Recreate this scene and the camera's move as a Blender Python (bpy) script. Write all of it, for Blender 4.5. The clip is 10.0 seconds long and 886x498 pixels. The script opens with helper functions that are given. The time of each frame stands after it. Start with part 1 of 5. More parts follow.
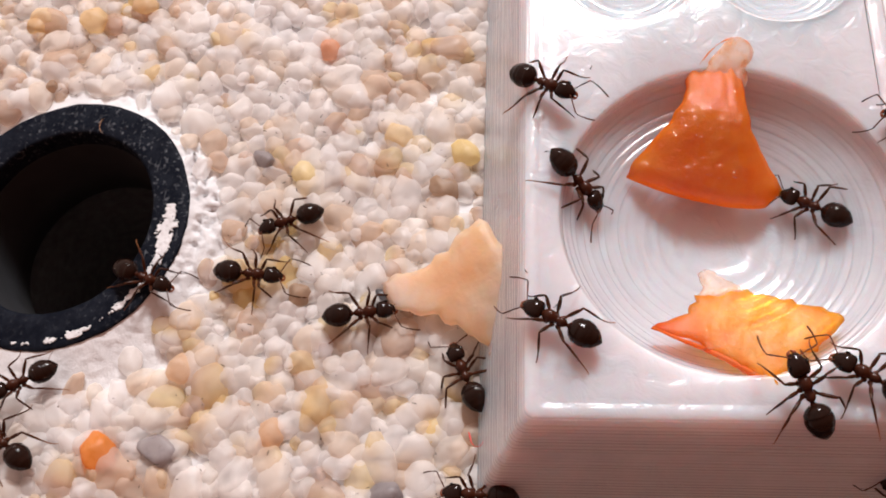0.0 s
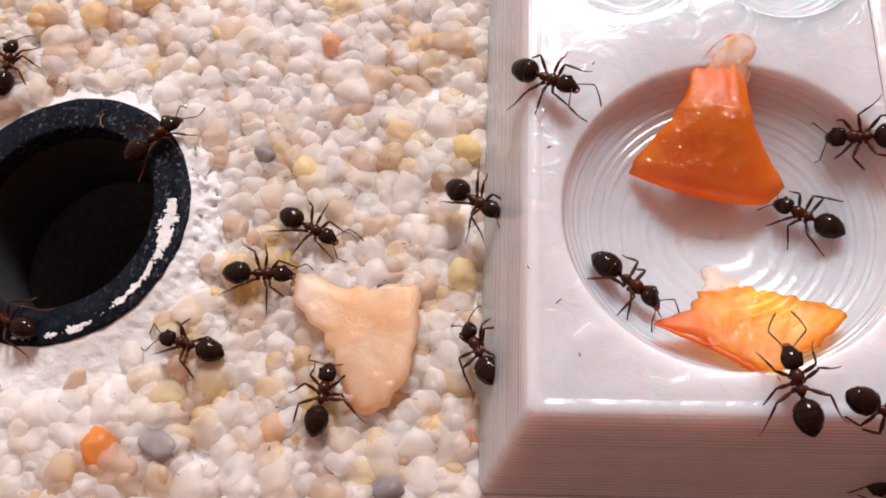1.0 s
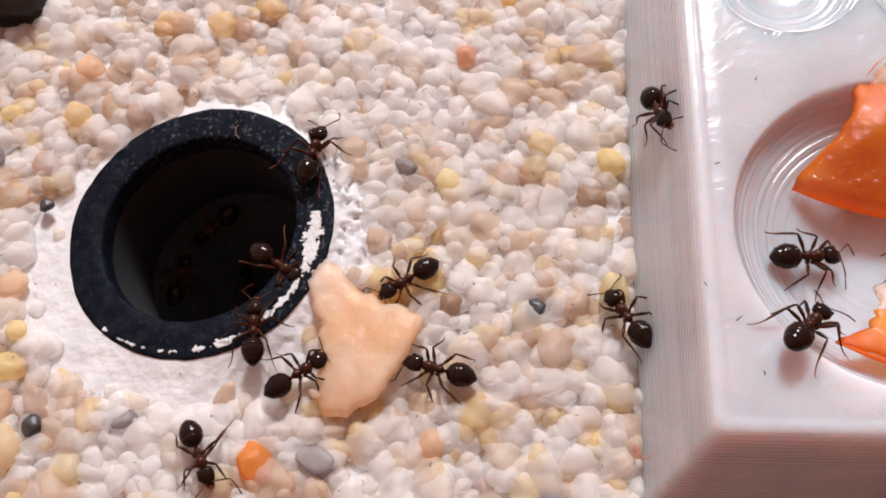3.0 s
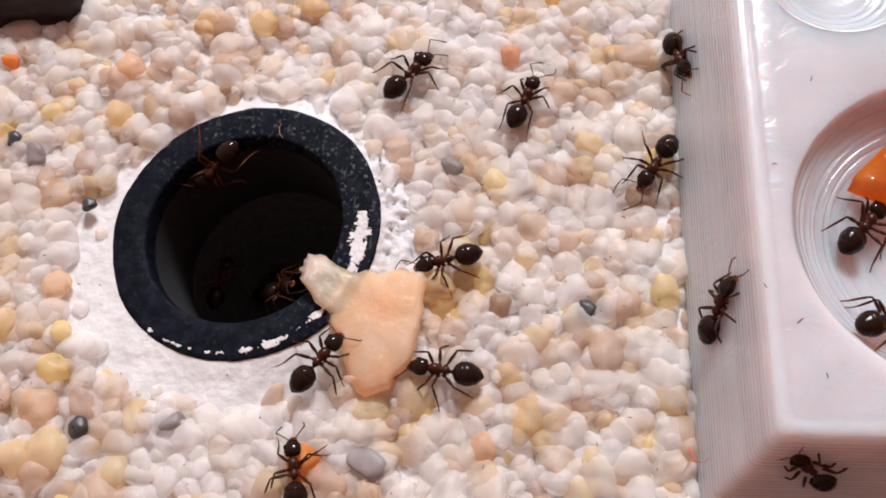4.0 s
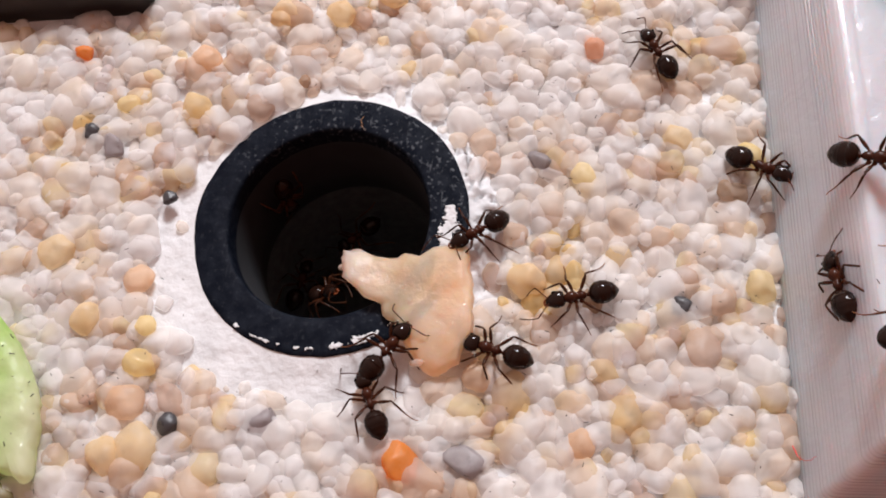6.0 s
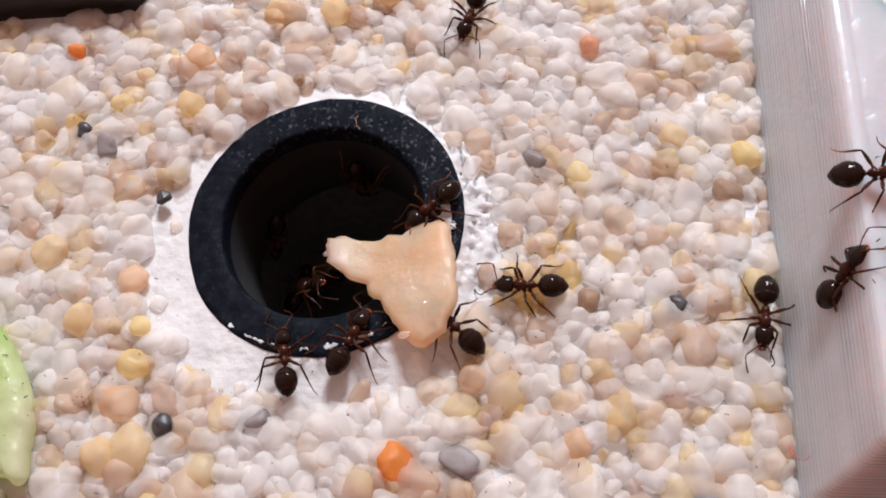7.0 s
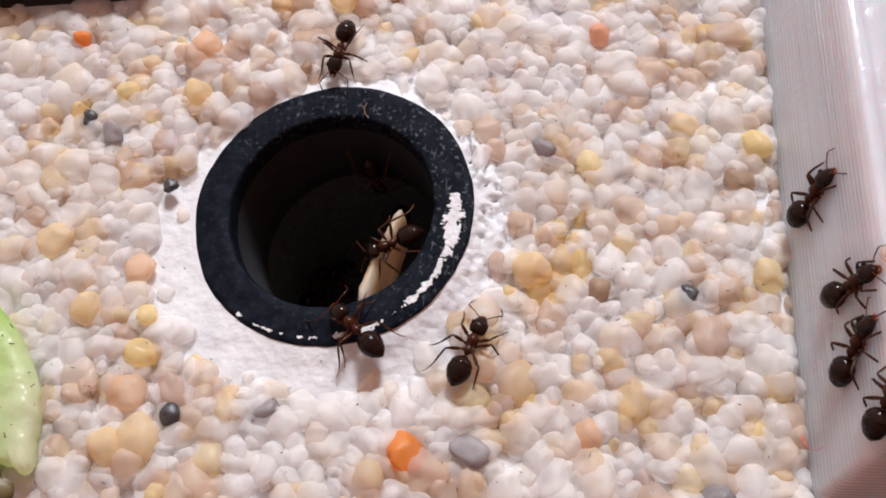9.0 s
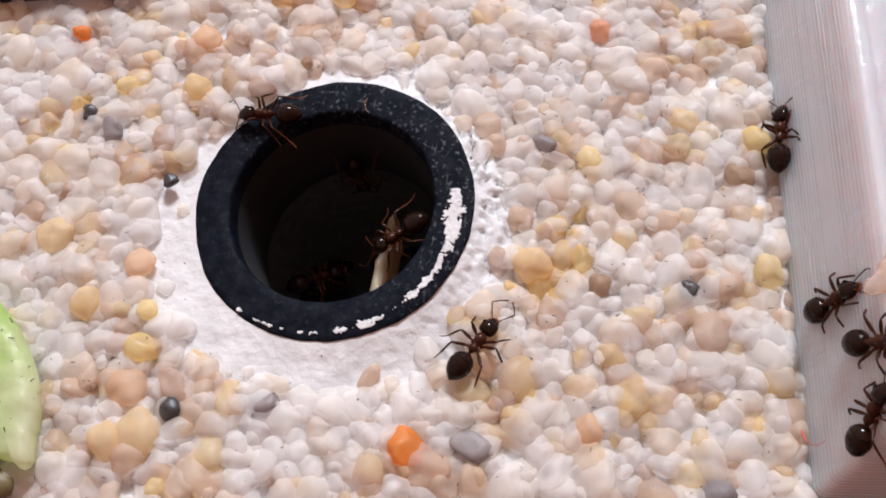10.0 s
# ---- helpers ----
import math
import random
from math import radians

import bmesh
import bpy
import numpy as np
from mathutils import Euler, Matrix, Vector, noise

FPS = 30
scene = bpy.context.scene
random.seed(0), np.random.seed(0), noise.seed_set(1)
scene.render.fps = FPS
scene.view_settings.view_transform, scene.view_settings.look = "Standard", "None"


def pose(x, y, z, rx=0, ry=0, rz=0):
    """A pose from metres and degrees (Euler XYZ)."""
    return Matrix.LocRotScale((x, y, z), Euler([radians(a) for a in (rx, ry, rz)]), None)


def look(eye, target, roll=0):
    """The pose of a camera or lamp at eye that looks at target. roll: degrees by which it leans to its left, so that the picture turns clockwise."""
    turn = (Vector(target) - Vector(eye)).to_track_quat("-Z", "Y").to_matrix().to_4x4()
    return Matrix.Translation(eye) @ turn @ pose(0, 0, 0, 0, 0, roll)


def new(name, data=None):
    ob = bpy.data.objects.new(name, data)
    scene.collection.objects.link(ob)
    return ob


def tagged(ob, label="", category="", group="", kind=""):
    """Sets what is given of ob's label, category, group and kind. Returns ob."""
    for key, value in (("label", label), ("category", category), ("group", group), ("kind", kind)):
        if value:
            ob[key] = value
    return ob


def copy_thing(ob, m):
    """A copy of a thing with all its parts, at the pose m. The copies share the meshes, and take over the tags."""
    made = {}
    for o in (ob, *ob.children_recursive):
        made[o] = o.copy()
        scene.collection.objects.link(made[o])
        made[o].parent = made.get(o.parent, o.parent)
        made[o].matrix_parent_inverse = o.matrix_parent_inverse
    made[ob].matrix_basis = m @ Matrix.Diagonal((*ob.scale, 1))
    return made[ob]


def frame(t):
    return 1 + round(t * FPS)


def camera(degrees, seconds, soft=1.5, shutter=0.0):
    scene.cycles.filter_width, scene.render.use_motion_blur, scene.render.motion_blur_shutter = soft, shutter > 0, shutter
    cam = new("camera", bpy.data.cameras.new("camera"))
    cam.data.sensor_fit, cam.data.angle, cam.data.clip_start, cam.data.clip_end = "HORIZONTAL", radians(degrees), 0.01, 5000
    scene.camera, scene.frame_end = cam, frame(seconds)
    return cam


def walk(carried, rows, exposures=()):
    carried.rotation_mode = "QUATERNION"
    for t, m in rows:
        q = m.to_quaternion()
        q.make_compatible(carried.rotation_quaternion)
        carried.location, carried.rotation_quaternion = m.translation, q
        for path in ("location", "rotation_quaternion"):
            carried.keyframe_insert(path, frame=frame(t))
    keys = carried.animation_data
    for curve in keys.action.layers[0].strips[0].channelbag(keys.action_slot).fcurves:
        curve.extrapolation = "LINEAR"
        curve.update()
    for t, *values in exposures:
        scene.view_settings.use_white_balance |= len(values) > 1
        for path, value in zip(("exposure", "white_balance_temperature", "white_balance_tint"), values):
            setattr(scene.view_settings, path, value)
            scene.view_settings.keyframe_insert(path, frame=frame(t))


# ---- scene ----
# Everything is laid out in millimetres and brought to metres by MM.
MM = 0.001


def at(x, y, z, rx=0, ry=0, rz=0):
    return pose(x * MM, y * MM, z * MM, rx, ry, rz)


# ---- camera and its way ----
cam = camera(47.50, 10.0, soft=1.9)
walk(cam, [
    (0.0, at(27.463, -24.343, 51.026, 23.925, 4.637, 2.024)),
    (0.5, at(27.349, -24.430, 50.928, 23.909, 4.537, 1.995)),
    (1.0, at(27.252, -24.318, 50.975, 23.672, 4.482, 2.081)),
    (1.5, at(26.204, -24.323, 50.971, 23.735, 4.395, 2.109)),
    (2.0, at(25.183, -23.866, 51.317, 23.459, 4.501, 2.194)),
    (2.5, at(21.529, -23.500, 51.730, 23.332, 4.226, 2.117)),
    (2.7, at(19.969, -23.996, 51.694, 23.742, 3.807, 2.053)),
    (3.8, at(15.977, -23.905, 51.295, 23.970, 3.562, 2.204)),
    (4.0, at(15.414, -23.846, 51.361, 23.848, 3.507, 2.117)),
    (4.5, at(13.445, -23.592, 51.325, 23.501, 3.694, 2.082)),
    (5.0, at(11.198, -23.859, 51.100, 23.607, 3.472, 2.163)),
    (5.5, at(10.109, -23.867, 51.016, 23.460, 3.387, 2.153)),
    (5.7, at(10.301, -23.844, 50.964, 23.666, 3.374, 2.205)),
    (6.8, at(10.220, -23.615, 50.763, 23.543, 3.026, 2.003)),
    (7.0, at(10.169, -23.412, 50.919, 23.217, 3.018, 1.917)),
    (7.5, at(9.515, -23.438, 50.826, 23.129, 2.935, 1.886)),
    (8.0, at(9.410, -23.517, 50.689, 23.159, 2.849, 1.975)),
    (8.5, at(9.487, -23.607, 50.493, 23.150, 2.833, 1.983)),
    (9.0, at(9.454, -23.629, 50.445, 22.987, 2.800, 1.956)),
    (9.5, at(9.169, -23.850, 50.325, 23.124, 2.537, 1.963)),
    (10.0, at(9.186, -23.832, 50.362, 22.944, 2.526, 1.954)),
], [(0.0, 0.22, 6950, 13.0), (2.0, 0.22, 6850, 12.5), (4.0, 0.22, 6650, 11.0), (5.5, 0.22, 6600, 10.5), (7.5, 0.22, 6380, 9.2), (10.0, 0.22, 6350, 9.0)])

# ---- light: one lamp above the far side, a dim warm room around ----
world = bpy.data.worlds.new("room_light")
scene.world = world
world.use_nodes = True
sky_nodes, sky_links = world.node_tree.nodes, world.node_tree.links
way = sky_nodes.new("ShaderNodeTexCoord")
axis = sky_nodes.new("ShaderNodeVectorMath")
axis.operation = "DOT_PRODUCT"
axis.inputs[1].default_value = (-0.32, 0.50, 0.10)
lift = sky_nodes.new("ShaderNodeMath")
lift.operation, lift.inputs[1].default_value, lift.use_clamp = "ADD", 0.36, True
shade = sky_nodes.new("ShaderNodeValToRGB")
shade.color_ramp.elements[0].color, shade.color_ramp.elements[1].color = (0.32, 0.105, 0.062, 1), (0.75, 0.605, 0.57, 1)
sky_links.new(way.outputs["Generated"], axis.inputs[0])
sky_links.new(axis.outputs["Value"], lift.inputs[0])
sky_links.new(lift.outputs[0], shade.inputs[0])
sky_links.new(shade.outputs[0], sky_nodes["Background"].inputs[0])
sky_nodes["Background"].inputs[1].default_value = 0.95
lamp_data = bpy.data.lights.new("desk_lamp", "AREA")
lamp_data.shape, lamp_data.size, lamp_data.energy = "DISK", 0.13, 4.1
lamp_data.color = (0.945, 0.955, 1.0)
desk_lamp = new("desk_lamp", lamp_data)
desk_lamp.matrix_world = look((0.06, 0.400, 0.41), (0.012, 0.0, 0.0))


# ---- materials ----
def material(name):
    m = bpy.data.materials.new(name)
    m.use_nodes = True
    nodes, links = m.node_tree.nodes, m.node_tree.links
    return m, nodes, links, nodes["Principled BSDF"]


def texcoord(nodes, links, scale, kind="Object"):
    tc, mp = nodes.new("ShaderNodeTexCoord"), nodes.new("ShaderNodeMapping")
    mp.inputs["Scale"].default_value = (scale, scale, scale) if isinstance(scale, (int, float)) else scale
    links.new(tc.outputs[kind], mp.inputs[0])
    return mp.outputs[0]


def noise_tex(nodes, links, vec, scale, detail=4, rough=0.55):
    n = nodes.new("ShaderNodeTexNoise")
    n.inputs["Scale"].default_value, n.inputs["Detail"].default_value, n.inputs["Roughness"].default_value = scale, detail, rough
    links.new(vec, n.inputs["Vector"])
    return n.outputs["Fac"]


def ramp(nodes, links, fac, stops, mode="LINEAR"):
    r = nodes.new("ShaderNodeValToRGB")
    r.color_ramp.interpolation = mode
    while len(r.color_ramp.elements) < len(stops):
        r.color_ramp.elements.new(0.5)
    for e, (p, c) in zip(r.color_ramp.elements, stops):
        e.position, e.color = p, (*c, 1)
    links.new(fac, r.inputs[0])
    return r.outputs[0]


def bump(nodes, links, fac, strength, distance, bsdf):
    b = nodes.new("ShaderNodeBump")
    b.inputs["Strength"].default_value, b.inputs["Distance"].default_value = strength, distance
    links.new(fac, b.inputs["Height"])
    links.new(b.outputs[0], bsdf.inputs["Normal"])


def mix(nodes, links, fac, a, b, blend="MIX"):
    m = nodes.new("ShaderNodeMix")
    m.data_type, m.blend_type = "RGBA", blend
    for sock, v in ((0, fac), (6, a), (7, b)):
        if isinstance(v, (int, float)):
            m.inputs[sock].default_value = v
        elif isinstance(v, tuple):
            m.inputs[sock].default_value = (*v, 1)
        else:
            links.new(v, m.inputs[sock])
    return m.outputs[2]


def subsurface(p, weight, radius, scale):
    p.inputs["Subsurface Weight"].default_value = weight
    p.inputs["Subsurface Radius"].default_value = radius
    p.inputs["Subsurface Scale"].default_value = scale


def glow_through(nodes, links, p, colour, share, clear=0.0, film=None, shine=0.07, wet_rough=0.13, stain=0.7):
    """Lets part of the light pass through the body, as in milky stone or jelly."""
    out = nodes["Material Output"]
    back, both = nodes.new("ShaderNodeBsdfTranslucent"), nodes.new("ShaderNodeMixShader")
    both.inputs[0].default_value = share
    if isinstance(colour, tuple):
        back.inputs[0].default_value = (*colour, 1)
    else:
        links.new(colour, back.inputs[0])
    links.new(p.outputs[0], both.inputs[1])
    links.new(back.outputs[0], both.inputs[2])
    links.new(both.outputs[0], out.inputs["Surface"])
    if clear:
        see, last = nodes.new("ShaderNodeBsdfTransparent"), nodes.new("ShaderNodeMixShader")
        last.inputs[0].default_value = clear
        if isinstance(colour, tuple):
            see.inputs[0].default_value = (*(c ** 0.3 for c in colour), 1)
        else:
            pale = mix(nodes, links, stain, (0.99, 0.98, 0.97), colour)
            links.new(pale, see.inputs[0])
        links.new(both.outputs[0], last.inputs[1])
        links.new(see.outputs[0], last.inputs[2])
        links.new(last.outputs[0], out.inputs["Surface"])
        both = last
    if film:
        gloss, wetted = nodes.new("ShaderNodeBsdfGlossy"), nodes.new("ShaderNodeMixShader")
        gloss.inputs["Roughness"].default_value, wetted.inputs[0].default_value = wet_rough, shine
        links.new(film, gloss.inputs["Normal"])
        links.new(both.outputs[0], wetted.inputs[1])
        links.new(gloss.outputs[0], wetted.inputs[2])
        links.new(wetted.outputs[0], out.inputs["Surface"])


def quartz(name, stops, island=True, mode="LINEAR", through_share=0.5, clear=0.0, bloom=0.3):
    """Milky, worn quartz; every grain takes its own tint."""
    m, nodes, links, p = material(name)
    if island:
        g = nodes.new("ShaderNodeNewGeometry")
        pick = g.outputs["Random Per Island"]
    else:
        g = nodes.new("ShaderNodeObjectInfo")
        pick = g.outputs["Random"]
    vec = texcoord(nodes, links, 1000.0)
    if island:
        patch = nodes.new("ShaderNodeMath")
        patch.operation = "MULTIPLY_ADD"
        patch.inputs[1].default_value, patch.inputs[2].default_value = 0.7, -0.38
        links.new(noise_tex(nodes, links, vec, 0.11, 2), patch.inputs[0])
        both = nodes.new("ShaderNodeMath")
        both.operation, both.use_clamp = "ADD", True
        links.new(pick, both.inputs[0])
        links.new(patch.outputs[0], both.inputs[1])
        pick = both.outputs[0]
    tint = ramp(nodes, links, pick, stops, mode)
    cloud = noise_tex(nodes, links, vec, 0.9, 5)
    col = mix(nodes, links, ramp(nodes, links, cloud, [(0.35, (0, 0, 0)), (0.75, (1, 1, 1))]), tint, (0.93, 0.90, 0.87))
    keep = nodes.new("ShaderNodeMix")
    keep.data_type = "RGBA"
    keep.inputs[0].default_value = bloom
    links.new(tint, keep.inputs[6]), links.new(col, keep.inputs[7])
    specks = noise_tex(nodes, links, vec, 3.1, 2)
    dots = ramp(nodes, links, specks, [(0.20, (0.25, 0.2, 0.18)), (0.25, (1, 1, 1))])
    base = mix(nodes, links, 1.0, keep.outputs[2], dots, "MULTIPLY")
    links.new(base, p.inputs["Base Color"])
    rough = ramp(nodes, links, noise_tex(nodes, links, vec, 2.0, 3), [(0.3, (0.2, 0.2, 0.2)), (0.7, (0.5, 0.5, 0.5))])
    links.new(rough, p.inputs["Roughness"])
    glow_through(nodes, links, p, base, through_share, clear)
    p.inputs["IOR"].default_value = 1.5
    bump(nodes, links, noise_tex(nodes, links, vec, 4.0, 6, 0.6), 0.35, 0.12 * MM, p)
    return m


def plain(name, colour, rough, spec_ior=1.5, metal=0.0, vary=0.25, scale=1.5, bumpy=0.2, depth=0.05):
    m, nodes, links, p = material(name)
    vec = texcoord(nodes, links, 1000.0)
    n = noise_tex(nodes, links, vec, scale, 5)
    dark = tuple(c * (1 - vary) for c in colour)
    light = tuple(min(1, c * (1 + vary)) for c in colour)
    links.new(ramp(nodes, links, n, [(0.3, dark), (0.7, light)]), p.inputs["Base Color"])
    p.inputs["Roughness"].default_value, p.inputs["IOR"].default_value, p.inputs["Metallic"].default_value = rough, spec_ior, metal
    if bumpy:
        bump(nodes, links, noise_tex(nodes, links, vec, scale * 3, 5), bumpy, depth * MM, p)
    return m, nodes, links, p


SAND = quartz("sand_quartz", [(0.0, (0.985, 0.985, 0.995)), (0.64, (0.985, 0.98, 0.98)), (0.73, (0.97, 0.92, 0.86)), (0.81, (0.95, 0.83, 0.71)), (0.86, (0.96, 0.86, 0.60)), (0.91, (0.80, 0.63, 0.52)), (0.95, (0.86, 0.83, 0.85)), (1.0, (0.95, 0.77, 0.42))], through_share=0.50, clear=0.60)
# Warm brown put into the low grains' colour, for the shade between grains.
SHADED_SAND = quartz("shaded_sand_quartz", [(0.0, (0.98, 0.97, 0.965)), (0.58, (0.978, 0.955, 0.93)), (0.74, (0.94, 0.84, 0.74)), (0.85, (0.82, 0.66, 0.53)), (0.93, (0.76, 0.62, 0.54)), (1.0, (0.93, 0.77, 0.50))], through_share=0.50, clear=0.54)
TRAY, nodes, links, p = material("white_print")
vec = texcoord(nodes, links, 1000.0)
links.new(ramp(nodes, links, noise_tex(nodes, links, vec, 0.35, 4), [(0.3, (0.45, 0.468, 0.515)), (0.7, (0.505, 0.525, 0.57))]), p.inputs["Base Color"])
links.new(ramp(nodes, links, noise_tex(nodes, links, vec, 0.8, 3), [(0.3, (0.13, 0.13, 0.13)), (0.7, (0.26, 0.26, 0.26))]), p.inputs["Roughness"])
subsurface(p, 1.0, (1.0, 0.52, 0.43), 6.0 * MM)
p.inputs["Specular IOR Level"].default_value = 0.2
p.inputs["Coat Weight"].default_value, p.inputs["Coat Roughness"].default_value, p.inputs["Coat IOR"].default_value = 0.8, 0.17, 1.45
swirl = nodes.new("ShaderNodeTexNoise")
swirl.inputs["Scale"].default_value, swirl.inputs["Detail"].default_value, swirl.inputs["Distortion"].default_value = 0.8, 5.0, 0.9
links.new(vec, swirl.inputs["Vector"])
bump(nodes, links, swirl.outputs["Fac"], 0.42, 0.20 * MM, p)
# print layers: rounded ridges one above the other, some prouder than others
axes = nodes.new("ShaderNodeSeparateXYZ")
links.new(vec, axes.inputs[0])
sway = nodes.new("ShaderNodeMath")
sway.operation = "MULTIPLY_ADD"
sway.inputs[1].default_value = 12.5
links.new(axes.outputs[2], sway.inputs[0])
links.new(noise_tex(nodes, links, vec, 0.25, 2), sway.inputs[2])
wave, ridge, proud = (nodes.new("ShaderNodeMath") for k in range(3))
wave.operation, ridge.operation, proud.operation = "SINE", "ABSOLUTE", "MULTIPLY"
links.new(sway.outputs[0], wave.inputs[0])
links.new(wave.outputs[0], ridge.inputs[0])
links.new(ridge.outputs[0], proud.inputs[0])
links.new(ramp(nodes, links, noise_tex(nodes, links, texcoord(nodes, links, (8.0, 8.0, 1000.0)), 1.9, 2), [(0.38, (0.12, 0.12, 0.12)), (0.62, (1, 1, 1))]), proud.inputs[1])
layers = nodes.new("ShaderNodeBump")
layers.inputs["Strength"].default_value, layers.inputs["Distance"].default_value = 1.0, 0.15 * MM
links.new(proud.outputs[0], layers.inputs["Height"])
links.new(layers.outputs[0], p.inputs["Coat Normal"])
faint = nodes.new("ShaderNodeBump")
faint.inputs["Strength"].default_value, faint.inputs["Distance"].default_value = 1.0, 0.03 * MM
links.new(proud.outputs[0], faint.inputs["Height"])
links.new(p.inputs["Normal"].links[0].from_socket, faint.inputs["Normal"])
links.new(faint.outputs[0], p.inputs["Normal"])

PLASTER, nodes, links, p = plain("white_plaster", (0.575, 0.585, 0.60), 0.7, vary=0.10, scale=0.7, bumpy=0.45, depth=0.25)
RUBBER, nodes, links, p = material("black_tube")
vec = texcoord(nodes, links, 1000.0)
fleck = ramp(nodes, links, noise_tex(nodes, links, vec, 3.4, 6, 0.7), [(0.56, (0, 0, 0)), (0.66, (1, 1, 1))])
worn = nodes.new("ShaderNodeVectorMath")
worn.operation, worn.inputs[1].default_value = "DOT_PRODUCT", (0.045, 0.03, 0.0)
links.new(vec, worn.inputs[0])
worn_sum = nodes.new("ShaderNodeMath")
links.new(worn.outputs["Value"], worn_sum.inputs[0])
links.new(noise_tex(nodes, links, vec, 0.20, 2), worn_sum.inputs[1])
rubbed = ramp(nodes, links, worn_sum.outputs[0], [(0.40, (0.12, 0.12, 0.12)), (0.72, (1, 1, 1))])
scratch = ramp(nodes, links, noise_tex(nodes, links, texcoord(nodes, links, (4200.0, 500.0, 1000.0)), 1.0, 4, 0.6), [(0.64, (0, 0, 0)), (0.72, (0.7, 0.7, 0.7))])
scuff = mix(nodes, links, 1.0, mix(nodes, links, 1.0, fleck, scratch, "LIGHTEN"), rubbed, "MULTIPLY")
dust = ramp(nodes, links, noise_tex(nodes, links, vec, 1.1, 6, 0.7), [(0.42, (0.0022, 0.0036, 0.0078)), (0.62, (0.0075, 0.010, 0.016))])
links.new(mix(nodes, links, scuff, dust, (0.10, 0.11, 0.125)), p.inputs["Base Color"])
links.new(ramp(nodes, links, noise_tex(nodes, links, vec, 1.2, 4), [(0.3, (0.5, 0.5, 0.5)), (0.7, (0.75, 0.75, 0.75))]), p.inputs["Roughness"])
p.inputs["IOR"].default_value, p.inputs["Specular IOR Level"].default_value = 1.3, 0.12
bump(nodes, links, noise_tex(nodes, links, vec, 3.0, 6, 0.65), 0.35, 0.08 * MM, p)


def chitin(name, colour, rough, red):
    m, nodes, links, p = material(name)
    vec = texcoord(nodes, links, 1000.0)
    links.new(mix(nodes, links, noise_tex(nodes, links, vec, 2.2, 4), colour, red), p.inputs["Base Color"])
    p.inputs["Roughness"].default_value = rough
    p.inputs["IOR"].default_value, p.inputs["Specular IOR Level"].default_value = 1.5, 0.17
    bump(nodes, links, noise_tex(nodes, links, vec, 9.0, 3), 0.12, 0.03 * MM, p)
    return m


SHELL = chitin("dark_chitin", (0.005, 0.0025, 0.0018), 0.09, (0.019, 0.007, 0.0045))
WAIST = chitin("brown_chitin", (0.014, 0.004, 0.002), 0.26, (0.062, 0.016, 0.007))
JAW = chitin("jaw_chitin", (0.09, 0.022, 0.008), 0.3, (0.24, 0.06, 0.02))
EYE = chitin("eye_black", (0.003, 0.003, 0.003), 0.1, (0.004, 0.004, 0.004))


def limb_skin(name, stops, axis, far):
    """Brown, half clear leg skin that pales from the root to the tip."""
    m, nodes, links, p = material(name)
    vec = texcoord(nodes, links, 1000.0)
    axes, span = nodes.new("ShaderNodeSeparateXYZ"), nodes.new("ShaderNodeMapRange")
    links.new(vec, axes.inputs[0])
    span.inputs["From Min"].default_value, span.inputs["From Max"].default_value = 0.0, far
    links.new(axes.outputs[axis], span.inputs["Value"])
    tone = ramp(nodes, links, span.outputs[0], stops)
    col = mix(nodes, links, 0.35, tone, ramp(nodes, links, noise_tex(nodes, links, vec, 5.0, 3), [(0.3, (0.01, 0.004, 0.002)), (0.7, (0.13, 0.04, 0.015))]))
    links.new(col, p.inputs["Base Color"])
    p.inputs["Roughness"].default_value, p.inputs["Specular IOR Level"].default_value = 0.3, 0.22
    glow_through(nodes, links, p, col, 0.35)
    return m


LIMB = limb_skin("limb_chitin", [(0.0, (0.09, 0.022, 0.008)), (0.3, (0.030, 0.010, 0.005)), (0.55, (0.055, 0.018, 0.008)), (0.75, (0.17, 0.055, 0.02)), (1.0, (0.38, 0.16, 0.06))], 1, 2.4)
FEELER = limb_skin("feeler_chitin", [(0.0, (0.10, 0.026, 0.010)), (0.5, (0.035, 0.012, 0.006)), (1.0, (0.10, 0.036, 0.016))], 0, 1.9)


